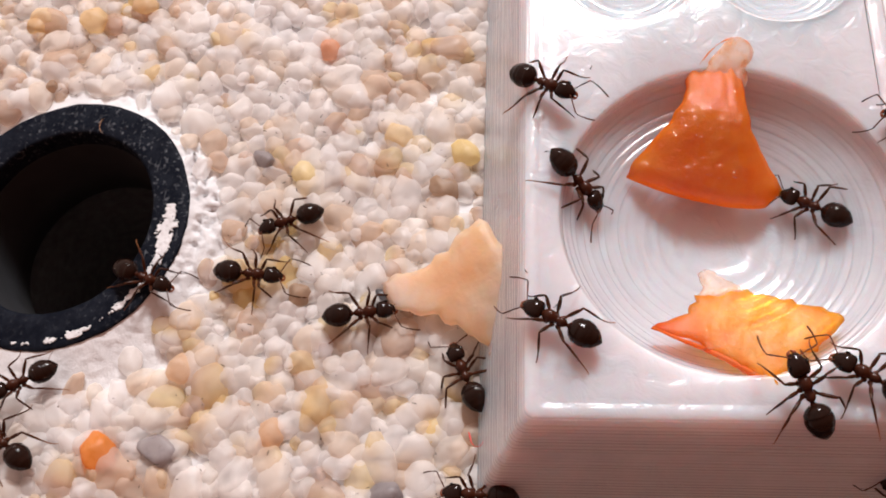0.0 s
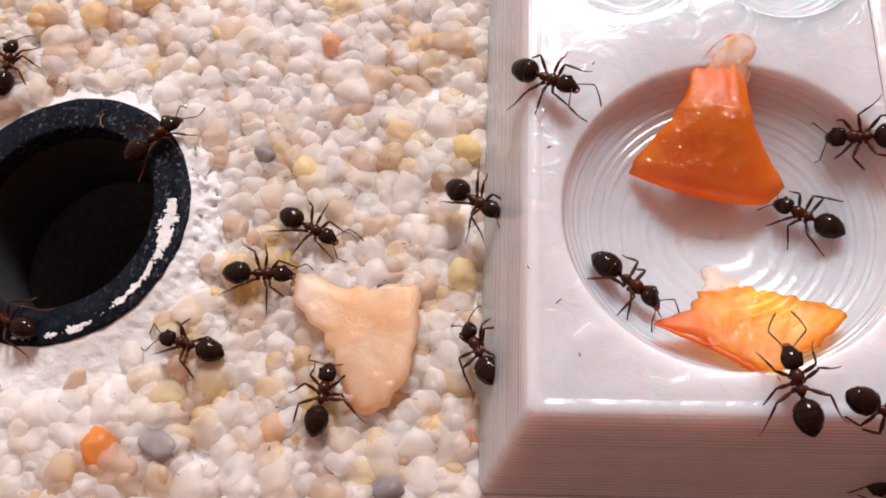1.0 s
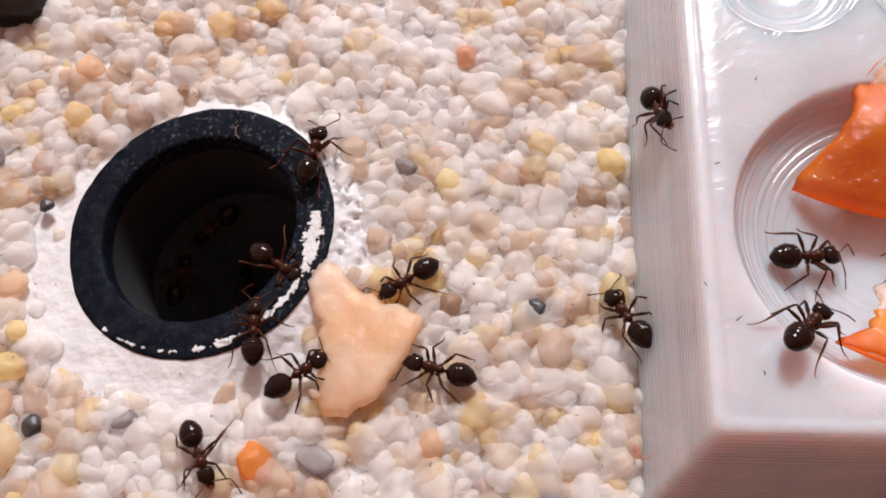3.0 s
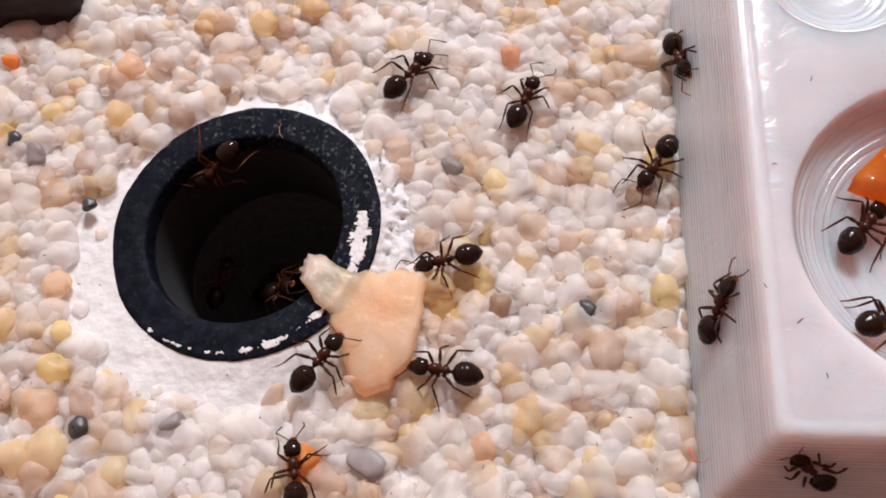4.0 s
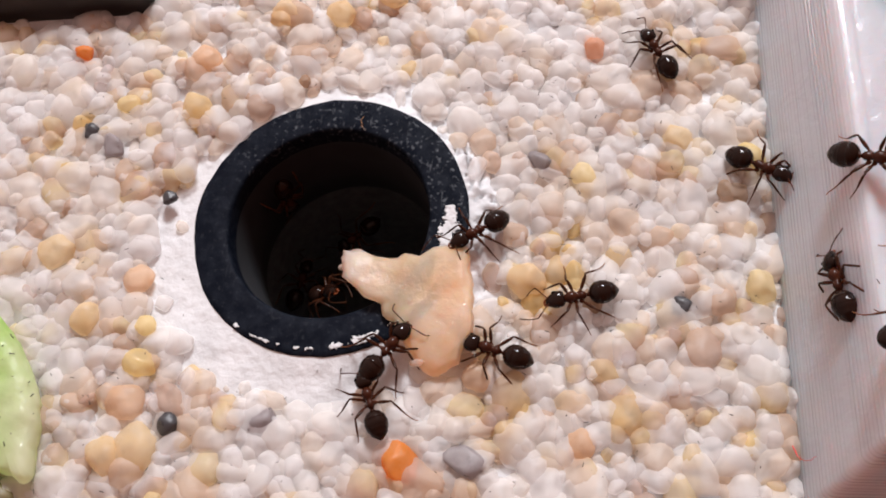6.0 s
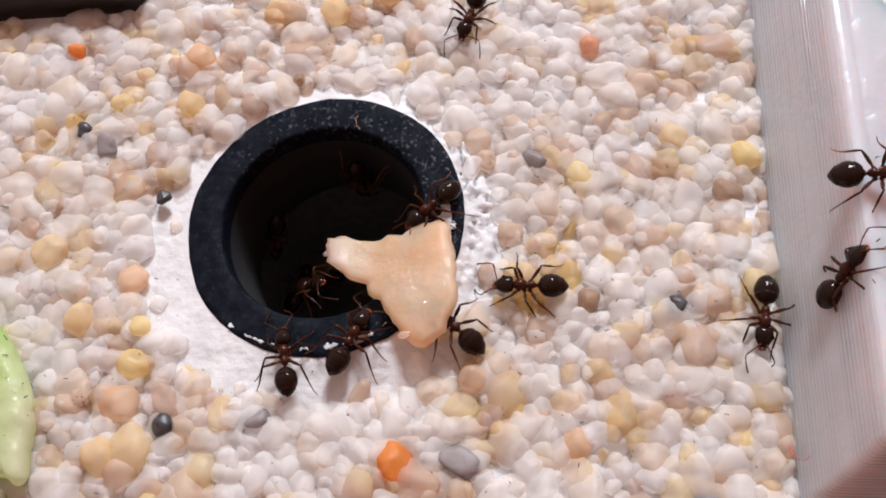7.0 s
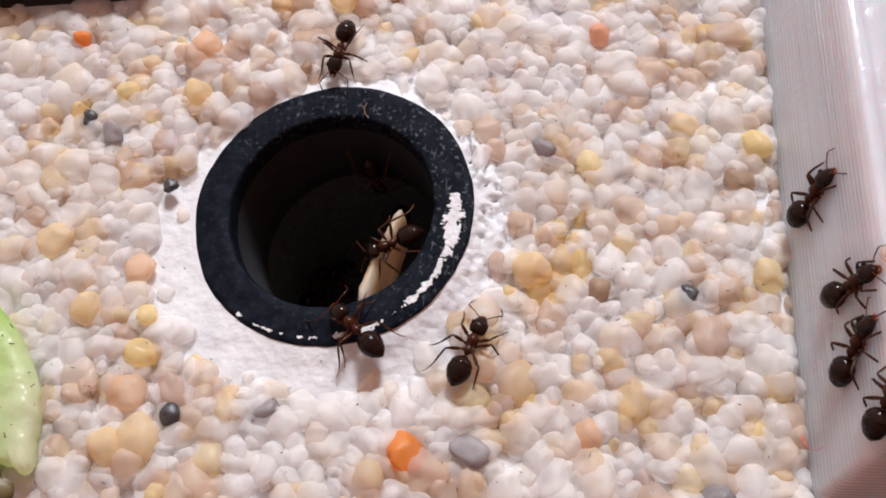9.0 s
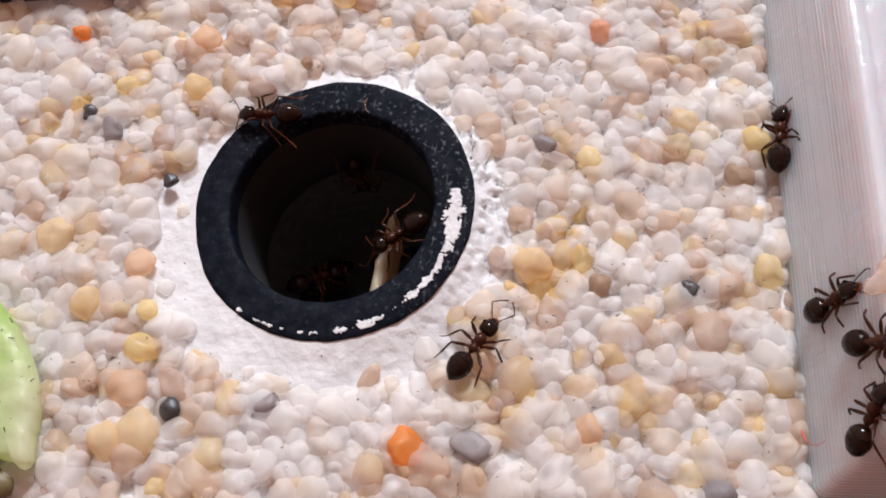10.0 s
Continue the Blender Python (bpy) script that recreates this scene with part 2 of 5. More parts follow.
def jelly(name, stops, rough, share=0.5, clear=0.0, grain=0.9, wet=0.45, along=None, shine=0.07, drops=1.7, mottle=0.45, milk=0.0):
    """Wet, see-through fruit flesh. along: stops of a tint that follows the piece's own length."""
    m, nodes, links, p = material(name)
    vec = texcoord(nodes, links, 1000.0)
    col = ramp(nodes, links, noise_tex(nodes, links, vec, mottle, 6, 0.62), stops)
    if along:
        axes = nodes.new("ShaderNodeSeparateXYZ")
        links.new(vec, axes.inputs[0])
        span = nodes.new("ShaderNodeMapRange")
        span.inputs["From Min"].default_value, span.inputs["From Max"].default_value = along[0], along[1]
        wave = nodes.new("ShaderNodeMath")
        wave.operation = "MULTIPLY_ADD"
        wave.inputs[1].default_value = 1.6
        links.new(noise_tex(nodes, links, vec, 0.7, 3), wave.inputs[0])
        links.new(axes.outputs[along[3]], wave.inputs[2])
        links.new(wave.outputs[0], span.inputs["Value"])
        col = mix(nodes, links, span.outputs[0], col, along[2])
    links.new(col, p.inputs["Base Color"])
    p.inputs["Roughness"].default_value, p.inputs["IOR"].default_value = rough, 1.38
    if milk:
        subsurface(p, milk, (1.0, 0.7, 0.5), 1.2 * MM)
    bump(nodes, links, noise_tex(nodes, links, vec, grain, 4, 0.5), 0.5, 0.3 * MM, p)
    film = nodes.new("ShaderNodeBump")
    film.inputs["Strength"].default_value, film.inputs["Distance"].default_value = 1.0, wet * MM
    links.new(noise_tex(nodes, links, vec, drops, 3, 0.5), film.inputs["Height"])
    glow_through(nodes, links, p, col, share, clear, film.outputs[0], shine, stain=0.92)
    return m


ORANGE = jelly("orange_pulp", [(0.3, (0.90, 0.23, 0.006)), (0.5, (0.93, 0.31, 0.014)), (0.7, (0.96, 0.42, 0.04))], 0.4, 0.55, 0.38, wet=0.32, shine=0.06, drops=2.6, along=(5.6, 7.6, (0.95, 0.44, 0.17), 1))
AMBER = jelly("amber_pulp", [(0.3, (0.94, 0.36, 0.015)), (0.47, (0.97, 0.54, 0.05)), (0.6, (0.98, 0.66, 0.14)), (0.72, (0.98, 0.78, 0.36))], 0.35, 0.5, 0.6, wet=0.34, shine=0.05, drops=2.6, mottle=0.6, along=(-0.6, -3.6, (0.92, 0.22, 0.008), 0))
PEEL = jelly("pale_membrane", [(0.38, (0.96, 0.66, 0.44)), (0.52, (0.98, 0.90, 0.84))], 0.2, 0.35, 0.72, wet=0.5, shine=0.06, drops=3.4, mottle=1.2)
CREAM = jelly("cream_flesh", [(0.32, (0.95, 0.64, 0.41)), (0.5, (0.97, 0.73, 0.53)), (0.68, (0.98, 0.83, 0.69))], 0.3, 0.5, 0.30, grain=0.9, wet=0.4, shine=0.03, drops=2.0, mottle=0.3, milk=0.8, along=(-0.6, -3.2, (0.97, 0.80, 0.71), 0))
LEAF = jelly("green_jelly", [(0.3, (0.50, 0.76, 0.24)), (0.5, (0.60, 0.79, 0.33)), (0.75, (0.68, 0.82, 0.43))], 0.5, 0.5, 0.2, wet=0.22, along=(-1.6, 1.4, (0.90, 0.93, 0.72), 0), shine=0.012)
BORE, *_ = plain("tube_bore", (0.013, 0.014, 0.017), 0.7, vary=0.3, scale=0.5)
OLIVE_LUMP, *_ = plain("olive_lump", (0.10, 0.075, 0.025), 0.5)
DARK, *_ = plain("dark_board", (0.012, 0.010, 0.010), 0.6)
EARTH, *_ = plain("dark_earth", (0.10, 0.105, 0.11), 0.8)
RED_FIBRE, *_ = plain("red_fibre", (0.55, 0.05, 0.04), 0.5)
LITTER, *_ = plain("dark_litter", (0.03, 0.022, 0.018), 0.6)


# ---- mesh helpers ----
def link_mesh(name, bm, mat, smooth=True):
    bmesh.ops.transform(bm, matrix=Matrix.Diagonal((MM, MM, MM, 1)), verts=bm.verts)
    bmesh.ops.recalc_face_normals(bm, faces=bm.faces)
    me = bpy.data.meshes.new(name)
    bm.to_mesh(me)
    bm.free()
    me.materials.append(mat)
    if smooth:
        me.polygons.foreach_set("use_smooth", [True] * len(me.polygons))
    return me


def part(name, bm, mat, parent=None, label="", smooth=True, m=None):
    ob = new(name, link_mesh(name, bm, mat, smooth))
    if parent:
        ob.parent = parent
    if m is not None:
        ob.matrix_basis = m
    if label:
        ob["label"] = label
    return ob


def tube(bm, pts, radii, sides=7):
    """A tapered round limb through the points."""
    pts = [Vector(q) for q in pts]
    rings = []
    for i, (q, r) in enumerate(zip(pts, radii)):
        d = (pts[min(i + 1, len(pts) - 1)] - pts[max(i - 1, 0)]).normalized()
        side = d.cross(Vector((0, 0, 1)) if abs(d.z) < 0.9 else Vector((1, 0, 0))).normalized()
        up = side.cross(d)
        rings.append([bm.verts.new(q + r * (math.cos(a) * side + math.sin(a) * up)) for a in (2 * math.pi * k / sides for k in range(sides))])
    for a, b in zip(rings, rings[1:]):
        for k in range(sides):
            bm.faces.new((a[k], a[(k + 1) % sides], b[(k + 1) % sides], b[k]))
    bm.faces.new(rings[0]), bm.faces.new(rings[-1])


def bulb(bm, profile, sides=16, wide=1.0, tall=1.0, dz=None):
    """A body turned about the x axis from (x, radius) pairs."""
    rings = []
    for x, r in profile:
        lift = dz(x) if dz else 0
        rings.append([bm.verts.new((x, wide * r * math.cos(a), lift + tall * r * math.sin(a))) for a in (2 * math.pi * k / sides for k in range(sides))])
    for a, b in zip(rings, rings[1:]):
        for k in range(sides):
            bm.faces.new((a[k], a[(k + 1) % sides], b[(k + 1) % sides], b[k]))
    bm.faces.new(rings[0]), bm.faces.new(rings[-1])


def lathe(bm, profile, centre, sides=128, wobble=None, offset=None):
    """Rings about a vertical axis from (radius, z) pairs."""
    rings = []
    for i, (r, z) in enumerate(profile):
        ring = []
        for k in range(sides):
            a = 2 * math.pi * k / sides
            rr = r + (wobble(i, a) if wobble else 0)
            ox, oy = offset[i] if offset else (0, 0)
            ring.append(bm.verts.new((centre[0] + ox + rr * math.cos(a), centre[1] + oy + rr * math.sin(a), z)))
        rings.append(ring)
    for a, b in zip(rings, rings[1:]):
        for k in range(sides):
            bm.faces.new((a[k], a[(k + 1) % sides], b[(k + 1) % sides], b[k]))
    return rings


def pebble(bm, r, seed, levels=3, rough=0.22, cuts=13, least=0.62):
    rnd = random.Random(seed)
    bmesh.ops.create_icosphere(bm, subdivisions=levels, radius=1)
    sx, sy, sz = r * rnd.uniform(0.85, 1.2), r * rnd.uniform(0.85, 1.2), r * rnd.uniform(0.7, 0.95)
    shift = Vector((seed * 3.7, seed * 1.3, 0))
    for v in bm.verts:
        n = noise.noise(v.co * 1.1 + shift) + 0.5 * noise.noise(v.co * 2.3 + shift)
        v.co *= 1 + rough * n
    for k in range(cuts):
        n = Vector((rnd.gauss(0, 1), rnd.gauss(0, 1), rnd.gauss(0, 0.8))).normalized()
        cut = rnd.uniform(least, least + 0.26)
        for v in bm.verts:
            over = v.co.dot(n) - cut
            if over > 0:
                v.co -= n * over * 0.9
    for v in bm.verts:
        v.co = Vector((v.co.x * sx, v.co.y * sy, v.co.z * sz))


# ---- ground, wall of the box, tube ----
LEAN = 0.087


def ground_z(x, y):
    """The plaster: low under the sand, swelling up to the tube's rim."""
    r = math.hypot(x, y)
    skirt = max(0.0, 1 - (r - 7.8) / 3.2)
    z = -0.62 + (0.58 + LEAN * x) * min(1, skirt) ** 1.3
    rough = 0.16 * noise.noise(Vector((x * 0.9, y * 0.9, 0.3))) + 0.12 * noise.noise(Vector((x * 2.4, y * 2.4, 4.1))) + 0.05 * noise.noise(Vector((x * 6, y * 6, 2.2)))
    side = 0.45 + 1.5 * max(0, (x * 0.9 + y * 0.45) / max(r, 1)) ** 2
    crack = 1 - abs(noise.noise(Vector((x * 1.3 + 3, y * 1.3, 9.0)))) * 7
    rough = rough * side - 0.42 * max(0, crack) * max(0, side - 0.5)
    z += rough * (0.35 if r > 15 else 1) * max(0, min(1, (r - 7.8) * 1.5 + 0.15))
    return min(z, 0.02 + max(0, LEAN * x))


def build_ground():
    bm = bmesh.new()
    rings, n = [], 320
    for r in [7.82] + [7.8 + 0.16 * k for k in range(1, 38)] + [14.5, 17, 22, 30, 45, 70, 110]:
        rings.append([bm.verts.new((r * math.cos(a), r * math.sin(a), ground_z(r * math.cos(a), r * math.sin(a)))) for a in (2 * math.pi * k / n for k in range(n))])
    for a, b in zip(rings, rings[1:]):
        for k in range(n):
            bm.faces.new((a[k], a[(k + 1) % n], b[(k + 1) % n], b[k]))
    tagged(part("ground", bm, PLASTER), "rough white plaster floor round the dark tube", "ground", kind="structure")


def build_tube():
    thing = tagged(new("tube"), "black rubber tube end set flush in white plaster", "tube")
    bm = bmesh.new()

    def wobble(i, a):
        return (0.10 * noise.noise(Vector((math.cos(a) * 2.2, math.sin(a) * 2.2, 1.0))) + 0.05 * noise.noise(Vector((math.cos(a) * 9, math.sin(a) * 9, 2.0)))) * (1 if i < 6 else 0.4)
    prof = [(7.85, -3.0), (7.90, -0.4), (7.96, -0.02), (7.88, 0.06), (7.6, 0.09), (6.6, 0.07), (6.02, 0.05), (5.90, 0.01), (5.84, -0.08), (5.80, -0.3), (5.78, -1.3)]
    off = [(0, 0)] * 6 + [(-0.12, 0.1)] * 5
    lathe(bm, prof, (0, 0), 144, wobble, off)
    part("rim", bm, RUBBER, thing)
    bm = bmesh.new()
    lathe(bm, [(5.84, -0.9), (5.76, -2.5), (5.70, -5.0), (5.66, -6.9), (5.9, -7.0), (6.9, -7.0)], (-0.12, 0.1), 96, None)
    part("bore", bm, BORE, thing, "dull dark grey tube inside")
    bm = bmesh.new()
    rings = lathe(bm, [(6.85, -6.98), (6.9, -9), (6.8, -16), (6.4, -24)], (-0.12, 0.1), 96, lambda i, a: 0.2 * math.sin(5 * a + i))
    bm.faces.new(rings[-1])
    part("chamber", bm, EARTH, thing, "black chamber below the tube")
    # a smear of plaster over the rim on the tray's side, inside a thin dark lip
    bm = bmesh.new()
    band = [(6, 6.75, 7.15), (0, 6.35, 7.38), (-10, 6.45, 7.40), (-22, 6.75, 7.36), (-40, 6.95, 7.42), (-62, 7.12, 7.50), (-85, 7.36, 7.62), (-112, 7.55, 7.76), (-128, 7.68, 7.76)]

    def reach(a):
        for (a0, i0, o0), (a1, i1, o1) in zip(band, band[1:]):
            if a1 <= a <= a0:
                f = (a0 - a) / (a0 - a1)
                return i0 + (i1 - i0) * f, o0 + (o1 - o0) * f
        return 9.0, 0.0
    na, nr = 440, 40
    grid = []
    for i in range(na + 1):
        a = 7 - 136 * i / na
        grid.append([bm.verts.new(((6.0 + 1.85 * j / nr) * math.cos(radians(a)), (6.0 + 1.85 * j / nr) * math.sin(radians(a)), 0.105 + 0.03 * noise.noise(Vector((i * 0.16, j * 0.24, 5))))) for j in range(nr + 1)])
    for i in range(na):
        a = 7 - 136 * (i + 0.5) / na
        inner, outer = reach(a)
        for j in range(nr):
            r = 6.0 + 1.85 * (j + 0.5) / nr
            x, y = r * math.cos(radians(a)), r * math.sin(radians(a))
            flake = noise.noise(Vector((x * 1.1, y * 1.1, 1.7))) + 0.6 * noise.noise(Vector((x * 3, y * 3, 8.2))) + 0.5 * noise.noise(Vector((x * 7, y * 7, 3.1)))
            if min(r - inner, outer - r) > 0.07 + 0.5 * flake * (0.35 + 0.65 * (outer - inner)):
                bm.faces.new((grid[i][j], grid[i][j + 1], grid[i + 1][j + 1], grid[i + 1][j]))
    bmesh.ops.delete(bm, geom=[v for v in bm.verts if not v.link_faces], context="VERTS")
    bmesh.ops.solidify(bm, geom=bm.faces[:], thickness=0.05)
    part("plaster_smear", bm, PLASTER, thing, "smear of white plaster on the rim")
    bm = bmesh.new()
    tube(bm, [(1.55, 6.75, 0.11), (1.42, 6.4, 0.14), (1.5, 6.0, 0.15), (1.72, 5.75, 0.1)], [0.02, 0.026, 0.026, 0.016], 5)
    part("pale_fibre", bm, PEEL, thing, "short pale fibre on the rim")
    thing.matrix_basis = pose(0, 0, 0, 0, -math.degrees(math.atan(LEAN)), 0)


def build_back_board():
    bm = bmesh.new()
    bmesh.ops.create_cube(bm, size=1, matrix=Matrix.Translation((-32.4, 15.4, 0.4)) @ Matrix.Rotation(radians(4.2), 4, "Z") @ Matrix.Diagonal((40, 4.2, 4.0, 1)))
    bmesh.ops.bevel(bm, geom=bm.edges, offset=0.4, segments=2, affect="EDGES")
    tagged(part("dark_edge", bm, DARK), "dark edge strip behind the sand bed", "edge strip", kind="structure")
    # Unseen dark slab, added to keep bounced light off the tray's front wall.
    bm = bmesh.new()
    bmesh.ops.create_cube(bm, size=1, matrix=Matrix.Translation((52, -39, -0.6)) @ Matrix.Diagonal((70, 42, 1.6, 1)))
    bmesh.ops.bevel(bm, geom=bm.edges, offset=0.3, segments=2, affect="EDGES")
    tagged(part("bounce_blocker", bm, DARK), "unseen dark slab added to cut bounce on the tray front", "floor strip", kind="structure")


# ---- white printed tray ----
TX, TY, TZ, SLOPE = 27.05, -13.0, 6.6, 2.35
TRAY_X1, TRAY_Y1 = 45.7, 26.0
BOWLS = [((37.0, -2.75), 8.35, 3.6), ((32.7, 12.5), 4.05, 1.6), ((40.8, 12.2), 4.0, 1.6)]


def rounded_rect(grow, corner, steps=7):
    x0, x1, y0, y1 = TX - grow, TRAY_X1 + grow, TY - grow, TRAY_Y1 + grow
    pts = []
    for cx, cy, a0 in ((x1 - corner, y1 - corner, 0), (x0 + corner, y1 - corner, 90), (x0 + corner, y0 + corner, 180), (x1 - corner, y0 + corner, 270)):
        for k in range(steps):
            a = radians(a0 + 90 * k / (steps - 1))
            pts.append((cx + corner * math.cos(a), cy + corner * math.sin(a)))
    return pts


def build_tray():
    thing = tagged(new("feeding_tray"), "glossy white printed feeding tray with round bowls", "tray")
    bm = bmesh.new()
    profile = []
    for k in range(27):
        z = -0.7 + (TZ - 0.35 + 0.7) * k / 26
        profile.append((SLOPE * (1 - max(0, z) / TZ) + 0.02 + 0.02 * math.sin(k * 2.4), z))
    profile += [(0.04, TZ - 0.26), (-0.02, TZ - 0.10), (-0.10, TZ + 0.0), (-0.22, TZ + 0.06), (-0.38, TZ + 0.08), (-0.54, TZ + 0.06), (-0.68, TZ + 0.01), (-0.80, TZ - 0.02), (-0.95, TZ)]
    rings = []
    for g, z in profile:
        rings.append([bm.verts.new((x, y, z)) for x, y in rounded_rect(g, 0.5)])
    n = len(rings[0])
    for a, b in zip(rings, rings[1:]):
        for k in range(n):
            bm.faces.new((a[k], a[(k + 1) % n], b[(k + 1) % n], b[k]))
    edges = [bm.edges.get((rings[-1][k], rings[-1][(k + 1) % n])) for k in range(n)]
    bowl_rings = []
    for centre, r, depth in BOWLS:
        ring = [bm.verts.new((centre[0] + r * math.cos(2 * math.pi * k / 96), centre[1] + r * math.sin(2 * math.pi * k / 96), TZ)) for k in range(96)]
        edges += [bm.edges.new((ring[k], ring[(k + 1) % 96])) for k in range(96)]
        bowl_rings.append(ring)
    bmesh.ops.triangle_fill(bm, use_beauty=True, use_dissolve=False, edges=edges)
    for n, (centre, r, depth) in enumerate(BOWLS):
        shell = bmesh.new() if n else bm
        step = 0.17
        count = int(depth / step)
        prof = [(r, TZ), (r - 0.07, TZ - 0.02), (r - 0.2, TZ - 0.09)]
        for k in range(1, count + 1):
            z = TZ - k * step
            u = min(1, (k * step) / depth)
            rr = r * math.sqrt(max(0, 1 - u ** 1.43)) if k < count else 0.02
            rr_prev = r * math.sqrt(max(0, 1 - (min(1, (k - 1) * step / depth)) ** 1.43))
            if k > 1:
                prof += [(rr_prev - 0.03, z + 0.10), (rr_prev * 0.55 + rr * 0.45, z + 0.045), (rr + 0.03, z + 0.015)]
        prof = [(max(0.02, a), b) for a, b in prof]
        lathe(shell, prof, centre, 96, lambda i, a: 0.02 * math.sin(7 * a + i) if i else 0)
        if n:
            part("small_bowl", shell, TRAY, thing, "shallow round side bowl")
    bmesh.ops.remove_doubles(bm, verts=bm.verts, dist=0.004)
    part("tray_body", bm, TRAY, thing)
    return thing


# ---- food ----
def slab(bm, outline, thick, steps=10, height=None, jag=0.0, seed=0):
    """A cushion-edged piece from an outline, with a bulged top and a flat underside."""
    n = 72
    c = Vector((sum(x for x, y in outline) / len(outline), sum(y for x, y in outline) / len(outline)))
    pts = []
    m = len(outline)
    for k in range(n):
        u = k / n * m
        i, fr = int(u) % m, u - int(u)
        p0, p1, p2, p3 = (Vector(outline[(i + d) % m]) for d in (-1, 0, 1, 2))
        q = 0.5 * ((2 * p1) + (p2 - p0) * fr + (2 * p0 - 5 * p1 + 4 * p2 - p3) * fr ** 2 + (3 * p1 - p0 - 3 * p2 + p3) * fr ** 3)
        q = q + (q - c).normalized() * jag * (noise.noise(Vector((q.x * 1.6, q.y * 1.6, seed))) + 0.6 * noise.noise(Vector((q.x * 4.5, q.y * 4.5, seed))))
        pts.append(q)

    def lift(x, y, s):
        h = height(x, y) if height else 0
        return h + 0.10 * noise.noise(Vector((x * 0.9, y * 0.9, seed + s))) * thick
    top, low = [], []
    for j in range(steps + 1):
        s = 1 - (j / steps)
        s = s if j == 0 else s
        bulge = (1 - s ** 6) ** 0.5
        ring_t, ring_l = [], []
        for q in pts:
            x, y = c.x + (q.x - c.x) * max(s, 0.01), c.y + (q.y - c.y) * max(s, 0.01)
            z = lift(x, y, 0)
            ring_t.append(bm.verts.new((x, y, z + thick * 0.5 * bulge)))
            ring_l.append(bm.verts.new((x, y, z - thick * 0.5 * bulge)) if j else None)
        top.append(ring_t), low.append(ring_l)
    low[0] = top[0]
    for rings in (top, low):
        for a, b in zip(rings, rings[1:]):
            for k in range(n):
                bm.faces.new((a[k], a[(k + 1) % n], b[(k + 1) % n], b[k]))
    bm.faces.new(top[-1]), bm.faces.new(low[-1])


def build_orange_wedge():
    thing = tagged(new("orange_food_wedge"), "wet orange fruit jelly wedge leaning in the bowl", "food piece")
    bm = bmesh.new()
    nu, nv, rows_ = 22, 26, []
    half = [(0.0, 4.25), (0.12, 4.05), (0.3, 3.3), (0.5, 2.45), (0.7, 1.85), (0.85, 1.65), (1.0, 1.5)]

    def width(v):
        for (a, wa), (b, wb) in zip(half, half[1:]):
            if v <= b:
                return wa + (wb - wa) * (v - a) / (b - a)
        return half[-1][1]
    for side in (1, -1):
        for i in range(nv + 1):
            v = i / nv
            row = []
            for j in range(nu + 1):
                u = 2 * j / nu - 1
                rim = (1 - abs(u) ** 5) ** 0.5 * min(1, (min(v, 1 - v) * 14) + (0.0)) ** 0.5
                x = (width(v) + (0.16 * noise.noise(Vector((3 if u > 0 else -3, v * 9, 2.0))) + 0.07 * noise.noise(Vector((3 if u > 0 else -3, v * 26, 2.0)))) * abs(u)) * u * (1.05 if u < 0 else 0.80 - 0.16 * math.sin(math.pi * v)) + 0.25 * v
                y = 0.2 + 6.0 * v - 0.75 * (1 - u * u) * (1 - v) ** 2 - (0.75 * u - 1.1 * max(0, u - 0.72) * 2.4) * (1 - v) + (0.45 * noise.noise(Vector((u * 3.1, 0, 4))) + 0.3 * (1 - u * u)) * v ** 3
                z = 0.55 * (1 - u * u) * (1 - 0.4 * v) + 1.15 * math.sin(math.pi * v) - 0.25 * math.sin(2 * math.pi * v) + side * (0.5 - 0.34 * v ** 2) * rim + 0.12 * noise.noise(Vector((u * 2.5, v * 4, 7.0))) + 0.05 * noise.noise(Vector((u * 9, v * 12, 7.0)))
                row.append(bm.verts.new((x, y, z)))
            rows_.append(row)
    for s in (0, nv + 1):
        for i in range(nv):
            a, b = rows_[s + i], rows_[s + i + 1]
            for j in range(nu):
                bm.faces.new((a[j], a[j + 1], b[j + 1], b[j]))
    bmesh.ops.remove_doubles(bm, verts=bm.verts, dist=0.02)
    part("pulp", bm, ORANGE, thing)
    bm = bmesh.new()
    rows_ = []
    for side in (1, -1):
        for i in range(11):
            v = i / 10
            row = []
            for j in range(13):
                u = 2 * j / 12 - 1
                w = 1.58 - 0.62 * v + 0.08 * math.sin(9 * v)
                x = 0.08 + w * 0.92 * u + 1.05 * v
                y = 5.5 + 2.6 * v * (1 - 0.25 * u * u) + 0.18 * noise.noise(Vector((u * 4, v * 2, 9)))
                z = 0.12 + 0.42 * (1 - u * u) * (1 - 0.4 * v) + side * 0.10 * (1 - abs(u) ** 6) + 0.10 * noise.noise(Vector((u * 6, v * 3, 1)))
                row.append(bm.verts.new((x, y, z)))
            rows_.append(row)
    for s in (0, 11):
        for i in range(10):
            a, b = rows_[s + i], rows_[s + i + 1]
            for j in range(12):
                bm.faces.new((a[j], a[j + 1], b[j + 1], b[j]))
    part("membrane_tip", bm, PEEL, thing, "pale translucent membrane tip")
    bm = bmesh.new()
    loop = [(-1.25, 6.0, 0.1), (-0.65, 6.9, 0.12), (0.05, 7.7, 0.2), (0.9, 8.15, 0.25), (1.7, 8.0, 0.2), (2.0, 7.4, 0.1), (1.75, 6.6, 0.05), (1.5, 6.0, 0.05)]
    loop = [tuple(Vector(a).lerp(Vector(b), f)) for a, b in zip(loop, loop[1:]) for f in (0.0, 0.33, 0.67)]
